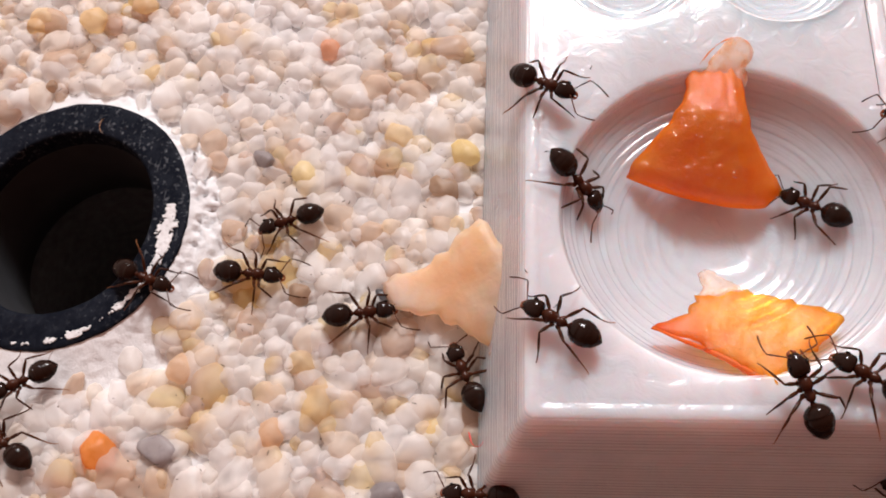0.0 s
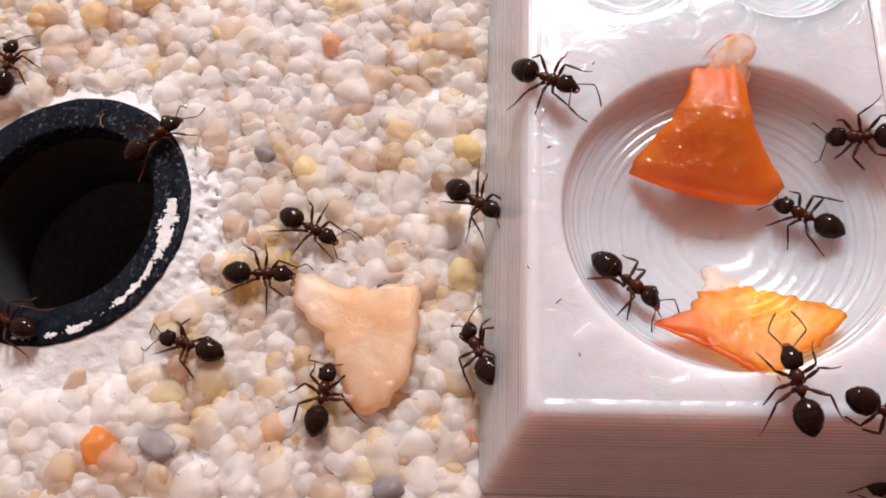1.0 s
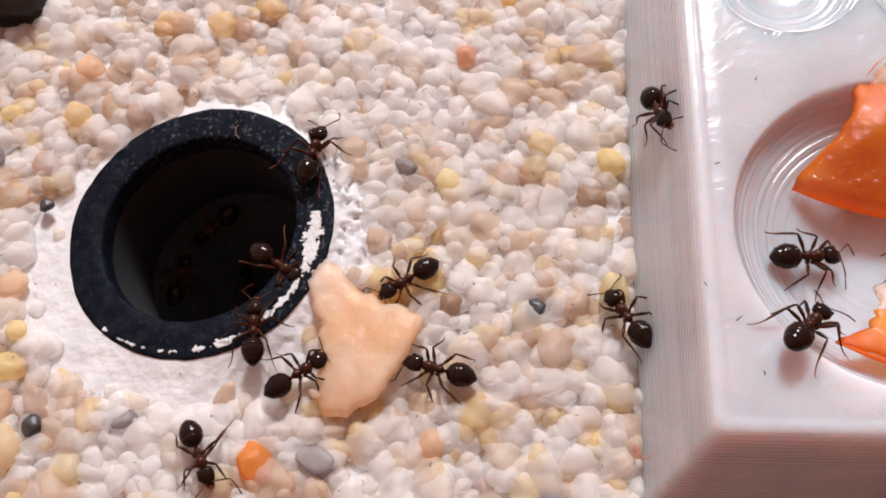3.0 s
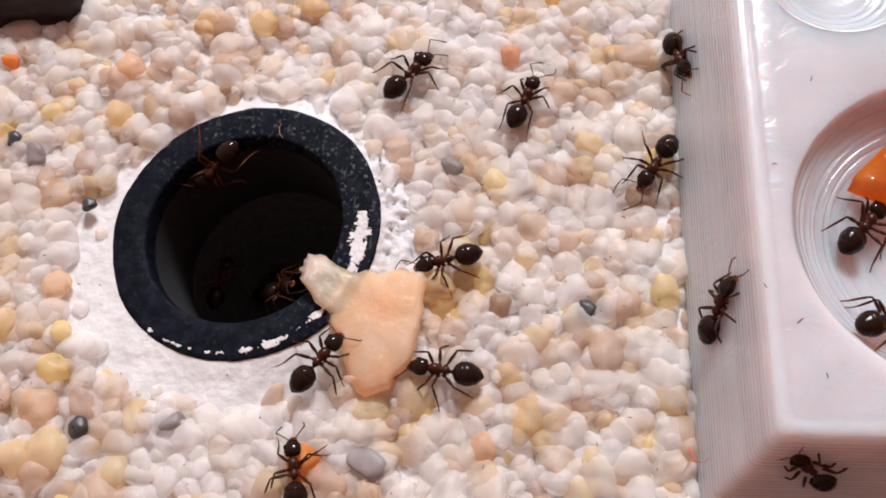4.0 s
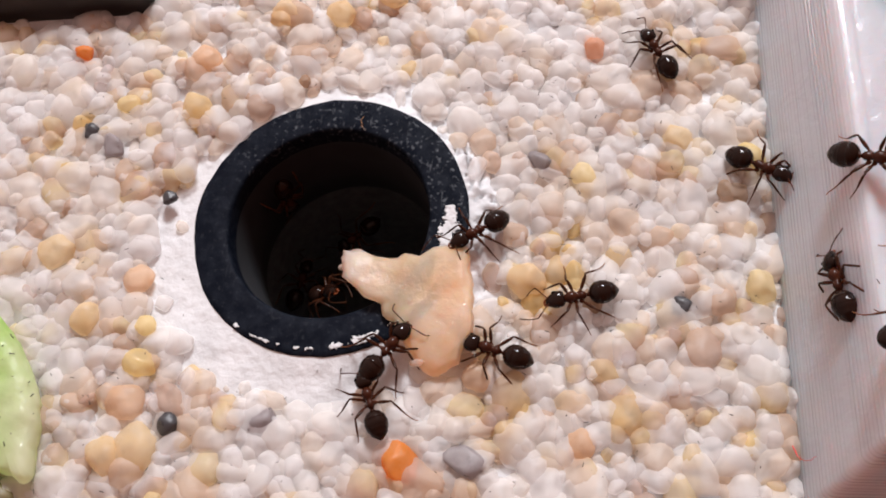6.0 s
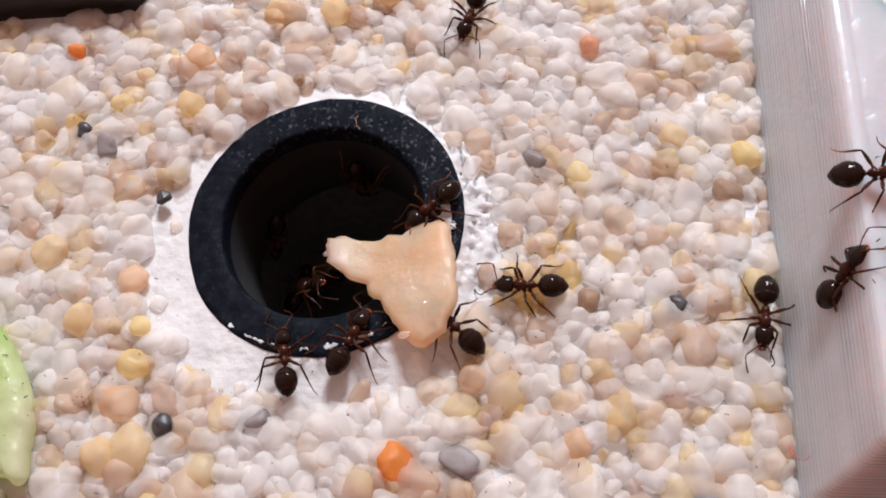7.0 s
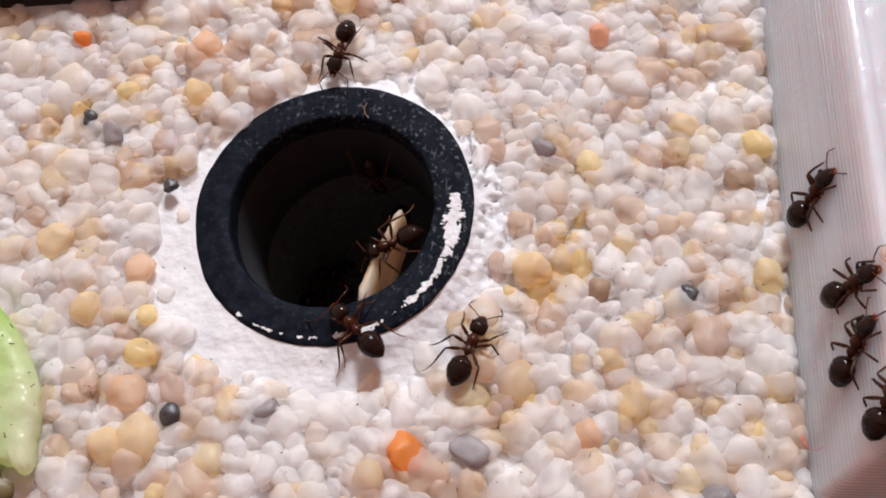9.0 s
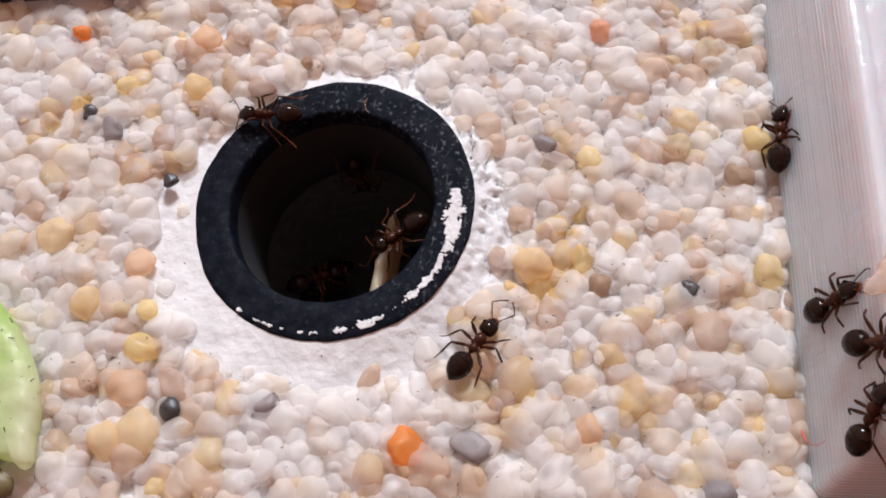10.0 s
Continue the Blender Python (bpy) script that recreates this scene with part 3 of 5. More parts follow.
    for k in range(2):
        loop = [loop[0]] + [tuple((Vector(a) + Vector(b) * 2 + Vector(c)) / 4) for a, b, c in zip(loop, loop[1:], loop[2:])] + [loop[-1]]
    tube(bm, [(x + 0.07 * noise.noise(Vector((k * 1.3, 0, 0))), y + 0.07 * noise.noise(Vector((k * 1.3, 5, 0))), z) for k, (x, y, z) in enumerate(loop)], [0.03 + 0.02 * math.sin(k * 1.7) for k in range(len(loop))], 6)
    part("membrane_rim", bm, ORANGE, thing, "thin orange rim")
    thing.matrix_basis = at(36.75, -0.6, 4.05, 21, 0, 0)


def build_amber_piece():
    thing = tagged(new("amber_food_piece"), "amber fruit jelly piece lying over the bowl edge", "food piece")
    bm = bmesh.new()
    slab(bm, [(-4.9, -0.15), (-3.0, 0.9), (-2.2, 2.0), (0.4, 2.2), (2.6, 1.7), (5.1, 0.55), (3.6, -1.0), (1.9, -2.2), (1.25, -3.2), (0.4, -2.6), (-1.5, -1.5), (-3.2, -0.55)], 0.45, 12, lambda x, y: 0.012 * x * x + 0.05 * y, jag=0.36, seed=4)
    part("pulp", bm, AMBER, thing)
    bm = bmesh.new()
    slab(bm, [(-2.3, 1.7), (-2.0, 2.5), (-2.1, 3.4), (-1.5, 3.7), (-0.9, 3.2), (-0.3, 2.8), (0.3, 2.3), (-0.4, 1.7)], 0.5, 8, jag=0.2, seed=9)
    part("frayed_membrane", bm, PEEL, thing, "pale frayed membrane")
    bm = bmesh.new()
    tube(bm, [(-4.9, -0.15, 0.35), (-3.6, -0.6, 0.1), (-2.4, -1.0, -0.05), (-1.2, -1.55, -0.15), (0.2, -2.45, -0.2), (1.1, -3.1, -0.2), (1.5, -2.8, -0.15)], [0.05, 0.09, 0.12, 0.15, 0.17, 0.13, 0.06], 8)
    part("thick_edge", bm, ORANGE, thing, "deeper orange cut edge")
    thing.scale = (0.87, 0.95, 1)
    return thing


CARGO = [(-3.7, 2.7), (-2.9, 3.25), (-1.7, 2.6), (0.3, 2.35), (2.0, 2.5), (3.15, 1.9), (3.1, 0.0), (2.9, -1.8), (2.2, -3.3), (1.2, -4.4), (0.1, -4.3), (-0.9, -2.9), (-1.5, -1.2), (-2.4, 0.1), (-3.4, 1.2)]


def build_cargo():
    thing = tagged(new("cream_food_piece"), "pale cream food sheet dragged by ants across sand", "food piece")
    bm = bmesh.new()
    slab(bm, CARGO, 0.75, 12, lambda x, y: 0.18 * math.sin(x * 0.8) + 0.03 * x * x - 0.02 * y * y, jag=0.36, seed=2)
    part("flesh", bm, CREAM, thing)
    bm = bmesh.new()
    for q in ((-3.6, 2.2), (-2.8, 0.9), (1.8, -3.1), (-0.4, -3.8)):
        bmesh.ops.create_icosphere(bm, subdivisions=2, radius=0.3, matrix=Matrix.Translation((q[0], q[1], 0.1)) @ Matrix.Diagonal((1.3, 0.7, 0.6, 1)))
    part("torn_shred", bm, PEEL, thing, "torn translucent shreds")
    return thing


def build_green():
    thing = tagged(new("green_jelly_leaf"), "pale green translucent jelly piece with dark specks", "jelly piece")
    bm = bmesh.new()
    slab(bm, [(-6.5, 5.4), (-3.4, 4.0), (-1.6, 2.2), (-0.4, 0.3), (0.3, -1.6), (0.45, -3.6), (0.5, -5.0), (0.05, -5.15), (-0.6, -4.8), (-2.5, -4.6), (-6.5, -4.4)], 2.0, 14, None, jag=0.12, seed=12)
    part("jelly", bm, LEAF, thing)
    rnd = random.Random(8)
    bm = bmesh.new()
    for k in range(60):
        x, y, a = rnd.uniform(-4.5, 0.2), rnd.uniform(-4.4, 3.0), rnd.uniform(0, 3.1)
        if x > 0.3 - 0.16 * max(0, y + 2) ** 1.4:
            continue
        l = rnd.uniform(0.05, 0.16)
        z = 0.95 - 0.4 * max(0, (x + 0.9)) ** 2 - 0.03
        tube(bm, [(x - l * math.cos(a), y - l * math.sin(a), z), (x + l * math.cos(a), y + l * math.sin(a), z + 0.04)], [0.025, 0.03], 4)
    part("speck", bm, LITTER, thing, "fine dark specks")
    # Olive lump added for the dark area below the jelly's lower end.
    bm = bmesh.new()
    bulb(bm, [(-5.0, 0.6), (-3.0, 1.1), (-1.5, 1.15), (-0.4, 0.9), (0.1, 0.5), (0.3, 0.1)], 14, 0.9, 0.6)
    bmesh.ops.translate(bm, vec=(-0.6, -5.9, -0.5), verts=bm.verts)
    part("lump", bm, OLIVE_LUMP, thing, "dark olive lump under the jelly")
    thing.matrix_basis = at(-14.4, -10.0, 0.75, 0, 0, 0)


# ---- ants ----
def leg_mesh(reach, bend, s):
    """A leg along +y from its hip, the foot on the ground 0.72 below; bend: degrees by which it turns forwards beyond the knee."""
    bm = bmesh.new()
    k, c, d = reach, math.cos(radians(bend)), math.sin(radians(bend)) * s
    knee = (0.02 * s, 0.84 * k, 0.44)
    pts = [(0, -0.05, 0), (0, 0.06, 0.0), (0, 0.15 * k, 0.06), (0.005, 0.20 * k, 0.09), (0.01, 0.34 * k, 0.20), (0.015, 0.58 * k, 0.34), (0.02, 0.76 * k, 0.43), knee]
    rad = [0.10, 0.125, 0.075, 0.055, 0.088, 0.084, 0.058, 0.048]
    for f, z, r, curl in ((0.07, 0.40, 0.046, 0), (0.22, 0.24, 0.056, 0), (0.44, -0.04, 0.054, 0), (0.62, -0.28, 0.042, 0), (0.66, -0.33, 0.031, 0), (0.88, -0.53, 0.030, 0.02), (1.08, -0.64, 0.025, 0.06), (1.26, -0.69, 0.022, 0.12), (1.36, -0.72, 0.013, 0.18)):
        pts.append((knee[0] + (d * f + curl * s * math.copysign(1, -bend)) * k, knee[1] + c * f * k, z))
        rad.append(r)
    tube(bm, pts, [1.15 * r for r in rad], 8)
    return link_mesh("leg", bm, LIMB)


def antenna_mesh(side):
    bm = bmesh.new()
    s = side
    pts = [(0, 0, 0), (0.08, 0.10 * s, 0.04), (0.34, 0.42 * s, 0.13), (0.62, 0.74 * s, 0.15), (0.69, 0.80 * s, 0.13), (0.80, 0.81 * s, 0.08), (1.06, 0.77 * s, -0.02), (1.34, 0.70 * s, -0.13), (1.62, 0.60 * s, -0.25), (1.80, 0.52 * s, -0.31), (1.86, 0.49 * s, -0.33)]
    rad = [0.040, 0.030, 0.034, 0.042, 0.032, 0.028, 0.033, 0.038, 0.043, 0.040, 0.018]
    tube(bm, pts, rad, 7)
    return link_mesh("antenna", bm, FEELER)


# hip x, y, z, rest angle from straight ahead, reach, bend beyond the knee
HIPS = [(0.42, 0.20, 0.72, 58, 0.94, 46), (0.12, 0.22, 0.72, 78, 1.02, -40), (-0.16, 0.20, 0.72, 122, 1.28, -36)]


def build_ant():
    ant = tagged(new("ant"), "dark brown worker ant with glossy black abdomen", "ant", "foraging ants")
    bm = bmesh.new()
    bulb(bm, [(-0.53, 0.04), (-0.50, 0.20), (-0.43, 0.34), (-0.30, 0.45), (-0.12, 0.50), (0.06, 0.48), (0.24, 0.40), (0.38, 0.32), (0.48, 0.25), (0.55, 0.16), (0.58, 0.04)], 20, 1.0, 0.72)
    for v in bm.verts:
        v.co.x += 0.10 * min(1, abs(v.co.y) / 0.4) ** 2 * (-1 if v.co.x < -0.2 else 0)
    head = part("head", bm, SHELL, ant, m=at(1.25, 0, 0.92, 0, 16, 0))
    for s in (1, -1):
        bm = bmesh.new()
        bmesh.ops.create_icosphere(bm, subdivisions=3, radius=0.1, matrix=Matrix.Translation((0.0, 0.42 * s, 0.17)) @ Matrix.Diagonal((1.3, 0.7, 1.1, 1)))
        part("eye", bm, EYE, head)
        ob = new("antenna", antenna_mesh(s))
        ob.parent, ob.matrix_basis = head, at(0.36, 0.13 * s, 0.16)
        bm = bmesh.new()
        tube(bm, [(0.44, 0.17 * s, -0.06), (0.54, 0.16 * s, -0.08), (0.63, 0.12 * s, -0.10), (0.69, 0.05 * s, -0.10), (0.71, -0.01 * s, -0.09)], [0.07, 0.095, 0.085, 0.06, 0.02], 7)
        part("mandible", bm, JAW, head, "reddish jaw")
    bm = bmesh.new()
    bulb(bm, [(0.54, 0.05), (0.60, 0.16), (0.66, 0.19), (0.69, 0.12)], 12, 1.2, 0.7)
    part("clypeus", bm, WAIST, head, "reddish brown face plate", m=at(-0.12, 0, -0.02))
    # front dome, saddle and rear hump of the thorax, and the thin neck
    bm = bmesh.new()
    bulb(bm, [(0.90, 0.07), (0.82, 0.10), (0.76, 0.17), (0.68, 0.26), (0.54, 0.345), (0.38, 0.37), (0.24, 0.345), (0.12, 0.27), (0.04, 0.225), (-0.04, 0.215), (-0.12, 0.24), (-0.26, 0.265), (-0.38, 0.245), (-0.48, 0.17), (-0.56, 0.08)], 16, 1.0, 1.02, lambda x: 0.07 * math.sin((x + 0.5) * 2.6) - 0.07 * math.exp(-((x + 0.02) / 0.12) ** 2))
    part("thorax", bm, WAIST, ant, "reddish brown thorax", m=at(0, 0, 0.90)).data.transform(Matrix.Diagonal((1.0, 0.88, 0.95, 1)))
    bm = bmesh.new()
    bulb(bm, [(-0.48, 0.06), (-0.56, 0.075), (-0.63, 0.14), (-0.69, 0.13), (-0.75, 0.07), (-0.84, 0.06)], 10, 1.15, 1.0, lambda x: 0.16 * math.exp(-((x + 0.65) / 0.07) ** 2))
    part("petiole", bm, WAIST, ant, m=at(0, 0, 0.80))
    bm = bmesh.new()
    edges = (0.36, -0.06, -0.44)
    prof = [(0.80, 0.04), (0.79, 0.14), (0.74, 0.27), (0.66, 0.39), (0.55, 0.49), (0.44, 0.56)]
    for e, r in zip(edges, (0.59, 0.625, 0.49)):
        prof += [(e + 0.03, r), (e, r - 0.004), (e - 0.015, r - 0.018), (e - 0.05, r - 0.012)]
        if e == 0.36:
            prof += [(0.18, 0.62), (0.06, 0.632)]
        elif e < -0.4:
            prof += [(-0.57, 0.42), (-0.69, 0.31), (-0.79, 0.19), (-0.86, 0.09), (-0.90, 0.02)]
        else:
            prof += [(-0.22, 0.585), (-0.33, 0.54)]
    bulb(bm, prof, 24, 1.0, 0.9)
    part("abdomen", bm, SHELL, ant, "glossy black banded abdomen", m=at(-1.46, 0, 0.88, 0, -6, 0)).data.transform(Matrix.Diagonal((1.03, 1.08, 1.08, 1)))
    for x, y, z, a, reach, bend in HIPS:
        for s in (1, -1):
            ob = new("leg", leg_mesh(reach, bend, s))
            ob.parent = ant
            ob.matrix_basis = at(x, y * s, z, 0, 0, (a - 90) if s > 0 else (-a - 90))
    return ant


def limbs(ant):
    """The ant's legs with their hip, rest angle and side, and its antennae."""
    legs = [c for c in ant.children if c.name.startswith("leg")]
    legs.sort(key=lambda c: (-round(c.location.x, 5), -c.location.y))
    head = [c for c in ant.children if c.name.startswith("head")][0]
    feelers = sorted((c for c in head.children if c.name.startswith("antenna")), key=lambda c: -c.location.y)
    return legs, feelers


def stride(ant, rows, seed):
    """Tripod gait from the way the ant goes, and feelers that search."""
    rnd = random.Random(seed)
    legs, feelers = limbs(ant)
    times = [k * 0.1 for k in range(101)]
    ts = np.array([r[0] for r in rows])
    xyz = np.array([r[1:4] for r in rows])
    place = np.stack([np.interp(times, ts, xyz[:, k]) for k in range(3)], 1)
    gone = np.concatenate([[0], np.cumsum(np.linalg.norm(np.diff(place, axis=0), axis=1))])
    pace = np.gradient(gone, 0.1)
    for n, leg in enumerate(legs):
        pair, s = n // 2, 1 if n % 2 == 0 else -1
        x, y, z, a, reach, bend = HIPS[pair]
        rest = rnd.uniform(-16, 16)
        lift0 = rnd.uniform(-3, 3)
        flip = 0 if (pair + (s > 0)) % 2 else math.pi
        keys, last = [], None
        for k, t in enumerate(times):
            ph = gone[k] / 2.9 * 2 * math.pi + flip
            go = min(1, pace[k] / 4.0)
            swing = rest + 17 * go * math.sin(ph) + 1.5 * math.sin(t * 2.1 + n)
            up = 9 * go * max(0, math.cos(ph)) + lift0
            turn = (a - 90 - swing) if s > 0 else (-a - 90 + swing)
            if last is None or abs(turn - last) > 2.5 or k == 100:
                keys.append((t, at(x, y * s, z, 0, 0, turn) @ pose(0, 0, 0, up, 0, 0)))
                last = turn
        if len(keys) == 1:
            keys.append((10.0, keys[0][1]))
        walk(leg, keys)
    for n, feeler in enumerate(feelers):
        s = 1 if n == 0 else -1
        o = rnd.uniform(0, 6)
        spread = rnd.uniform(-12, 22)
        walk(feeler, [(t, at(0.36, 0.13 * s, 0.16, 0, 10 + 12 * math.sin(t * 3.1 + o), s * (spread + 16 * math.sin(t * 2.3 + o * 1.7)))) for t in [k * 0.25 for k in range(41)]])


def path(rows):
    return [(r[0], at(*r[1:])) for r in rows]


# ---- sand ----
def bare_depth(x, y):
    """How far a place lies inside the bare plaster patch round the tube."""
    r, a = math.hypot(x, y), math.atan2(y, x)
    edge = 9.25 - 0.95 * max(0, math.sin(a - 0.3)) + 0.9 * noise.noise(Vector((math.cos(a) * 1.7, math.sin(a) * 1.7, 0))) + 1.3 * max(0, math.cos(a + 2.1)) + 0.8 * max(0, math.cos(a - 0.1))
    return edge + 0.9 * noise.noise(Vector((x * 0.8, y * 0.8, 7))) - r


def in_white_patch(x, y):
    return bare_depth(x, y) > 0


MARKED = [
    (15.1, 11.6, "salmon", 0.85), (4.56, -13.4, "orange", 0.95), (-16.2, 11.3, "orange", 0.5), (14.3, 2.95, "yellow", 0.72), (-12.8, 7.6, "yellow", 0.66),
    (-14.7, 5.65, "black", 0.62), (-13.3, 4.8, "grey", 0.72), (-9.4, 1.45, "black", 0.46), (-7.5, -11.7, "black", 0.66), (19.3, -4.75, "black", 0.62),
    (14.6, -4.5, "brown", 0.72), (8.0, -13.2, "grey", 0.85), (20.1, -15.3, "grey", 0.85), (-9.2, -13.2, "honey", 1.25), (-10.6, -13.6, "honey", 0.9),
    (-10.0, -10.6, "amber", 0.95), (-9.55, -6.4, "yellow", 0.55), (11.1, -3.4, "honey", 0.95), (23.6, -3.6, "yellow", 0.85), (-2.2, 9.2, "brown", 0.4),
    (19.6, 5.5, "honey", 0.8), (-8.5, 10.8, "amber", 0.85), (-15.4, -2.0, "honey", 0.95), (-2.55, -11.45, "grey", 0.7), (11.9, 3.8, "grey", 0.75),
    (8.6, -8.9, "amber", 0.75), (-10.4, -3.7, "amber", 0.7), (13.9, -12.3, "amber", 0.7), (-13.0, -6.0, "honey", 0.9), (-9.6, -8.5, "yellow", 0.8),
    (-7.7, -15.8, "yellow", 0.6), (-4.1, 13.8, "honey", 0.6), (-0.4, 14.2, "honey", 0.8), (2.8, 15.2, "honey", 0.7), (22.5, 1.9, "brown", 0.9), (23.6, 4.2, "yellow", 0.8), (-3.8, 14.4, "honey", 0.75),
]


def build_sand():
    rnd = random.Random(5)
    templates = []
    for s in range(18):
        bm = bmesh.new()
        pebble(bm, 1.0, s + 3, 3, 0.22, 8, 0.73)
        bm.verts.ensure_lookup_table()
        templates.append((np.array([v.co[:] for v in bm.verts]), np.array([[v.index for v in f.verts] for f in bm.faces])))
        bm.free()
    verts, faces, shaded, total = [], [], [], 0
    grains = []
    for layer in range(3):
        step = (1.3, 1.34, 1.2)[layer]
        y = -21.0
        row = 0
        while y < 18.2:
            x = -30.0 + (row % 2) * step * 0.5
            while x < 26.0:
                gx, gy = x + rnd.uniform(-0.3, 0.3) * step, y + rnd.uniform(-0.3, 0.3) * step
                x += step
                if gy > 13.75 + 0.073 * (gx + 20) + rnd.uniform(-0.2, 0.2) and gx < -12.2:
                    continue
                foot = 24.95
                r = rnd.choice((0.36, 0.50, 0.58, 0.62, 0.66, 0.72, 0.78, 0.84, 1.0)) * (0.96 if layer else 1.08)
                if gx > foot + 0.25 - r * (0.2 if layer == 0 else 0.55):
                    continue
                d = math.hypot(gx, gy)
                if d < 8.35:
                    continue
                inside = bare_depth(gx, gy)
                bare = inside > 0
                if inside > -0.7 and rnd.random() < min(0.95, 0.25 + 0.55 * (inside + 0.7)) ** (0.5 if layer else 1):
                    continue
                if not bare and layer == 2 and rnd.random() < 0.45:
                    continue
                near = max(0, 1 - (24.95 - gx) / 1.5)
                if near > 0.35 and layer == 2:
                    continue
                z = -0.6 * near + (-0.12, 0.16, 0.36)[layer] + rnd.uniform(-0.30, 0.14) - 0.80 * r
                if bare:
                    r *= rnd.uniform(0.35, 0.75)
                    z = ground_z(gx, gy) + 0.3 * r
                else:
                    z = max(z, ground_z(gx, gy) + 0.25 * r)
                if layer == 2 and any(math.hypot(gx - g[0], gy - g[1]) < g[3] * (1.0 if g[2] in ("black", "orange") else 0.75) for g in MARKED):
                    continue
                # Most grains at the tray foot take the painted shade tone as well.
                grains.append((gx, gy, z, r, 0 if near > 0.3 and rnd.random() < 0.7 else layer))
            y += step * 0.87
            row += 1
    for gx, gy, z, r, layer in grains:
        v, f = templates[rnd.randrange(18)]
        q = Euler((rnd.uniform(-0.5, 0.5), rnd.uniform(-0.5, 0.5), rnd.uniform(0, 6.3))).to_matrix()
        sc = np.array([r * rnd.uniform(0.9, 1.4), r * rnd.uniform(0.85, 1.1), r * rnd.uniform(0.8, 1.0)])
        verts.append((v * sc) @ np.array(q).T + (gx, gy, z))
        faces.append(f + total)
        shaded += [1 if layer == 0 else 0] * len(f)
        total += len(v)
    verts, faces = np.concatenate(verts) * MM, np.concatenate(faces)
    me = bpy.data.meshes.new("sand")
    me.vertices.add(len(verts)), me.loops.add(faces.size), me.polygons.add(len(faces))
    me.vertices.foreach_set("co", verts.ravel())
    me.loops.foreach_set("vertex_index", faces.ravel().astype(np.int32))
    me.polygons.foreach_set("loop_start", np.arange(0, faces.size, 3, dtype=np.int32))
    me.polygons.foreach_set("use_smooth", [True] * len(faces))
    me.update(calc_edges=True)
    me.materials.append(SAND), me.materials.append(SHADED_SAND)
    me.polygons.foreach_set("material_index", shaded)
    ob = tagged(new("sand", me), "coarse white and honey quartz sand in loose layers", "sand", kind="stuff")
    return ob


def build_marked_grains():
    tints = {
        "orange": [(0.0, (0.93, 0.33, 0.05)), (1.0, (0.95, 0.40, 0.08))], "salmon": [(0.0, (0.92, 0.50, 0.30)), (1.0, (0.93, 0.56, 0.38))],
        "yellow": [(0.0, (0.95, 0.78, 0.40)), (1.0, (0.97, 0.86, 0.56))], "honey": [(0.0, (0.94, 0.74, 0.44)), (1.0, (0.96, 0.82, 0.58))],
        "amber": [(0.0, (0.90, 0.66, 0.46)), (1.0, (0.93, 0.74, 0.56))], "brown": [(0.0, (0.52, 0.36, 0.24)), (1.0, (0.62, 0.45, 0.31))],
        "black": [(0.0, (0.025, 0.025, 0.03)), (1.0, (0.05, 0.05, 0.055))], "grey": [(0.0, (0.30, 0.28, 0.30)), (1.0, (0.45, 0.41, 0.42))]}
    words = {"orange": "bright orange sand grain on pale quartz sand", "salmon": "salmon pink sand grain on pale quartz sand", "yellow": "pale yellow sand grain among white quartz", "honey": "honey coloured quartz grain in white sand", "amber": "translucent amber brown grain in white sand", "brown": "dull brown grain in white sand", "black": "rough black mineral grain in white sand", "grey": "grey lilac stone grain in white sand"}
    mats = {k: quartz(k + "_quartz", v, False, through_share=0.05 if k == "black" else 0.45, clear=0.0 if k == "black" else 0.25 if k == "grey" else 0.5, bloom={"black": 0.02, "grey": 0.2, "orange": 0.12}.get(k, 0.3)) for k, v in tints.items()}
    for n, (x, y, tint, r) in enumerate(MARKED):
        bm = bmesh.new()
        rugged = tint in ("orange", "black", "brown", "salmon", "grey")
        pebble(bm, r * 1.12, n * 2 + 31, 3, 0.36 if rugged else 0.2, 13 if rugged else 6, 0.62 if rugged else 0.76)
        tagged(part("sand_grain", bm, mats[tint], m=at(x, y, 0.02 - 0.3 * (r - 0.6), 0, 0, n * 40)), words[tint], "sand grain", "coloured grains")


def build_litter():
    rnd = random.Random(11)
    bm = bmesh.new()
    for k in range(260):
        x, y, a, l = rnd.uniform(-20, 24), rnd.uniform(-17, 15), rnd.uniform(0, 3.1), rnd.choice((0.03, 0.05, 0.07, 0.12))
        if math.hypot(x, y) < 8.4:
            continue
        z = 0.42 if not in_white_patch(x, y) else -0.2
        tube(bm, [(x - l * math.cos(a), y - l * math.sin(a), z), (x + l * math.cos(a), y + l * math.sin(a), z + rnd.uniform(-0.04, 0.04))], [0.022, 0.02], 4)
    tagged(part("litter", bm, LITTER), "tiny dark plant crumbs scattered on the sand", "litter", kind="stuff")
    spots = [(28.6, -7.6, 0.2, 40), (27.2, -5.9, 0.16, -60), (28.2, 0.6, 0.12, 10), (30.5, 5.6, 0.14, 70), (29.5, -10.2, 0.12, 100), (38.5, -13.5, 0.1, 60)]
    for x, y, l, a in spots:
        bm = bmesh.new()
        c, s = math.cos(radians(a)), math.sin(radians(a))
        tube(bm, [(-l * c, -l * s, 0), (l * 0.3 * s, l * 0.3 * c, 0.03), (l * c, l * s, 0)], [0.02, 0.028, 0.018], 5)
        z = TZ + 0.02 if y > TY else TZ - 2.1
        tagged(part("crumb", bm, LITTER, m=at(x, y, z)), "curled dark fibre crumb on white plastic", "crumb", "fibre crumbs")


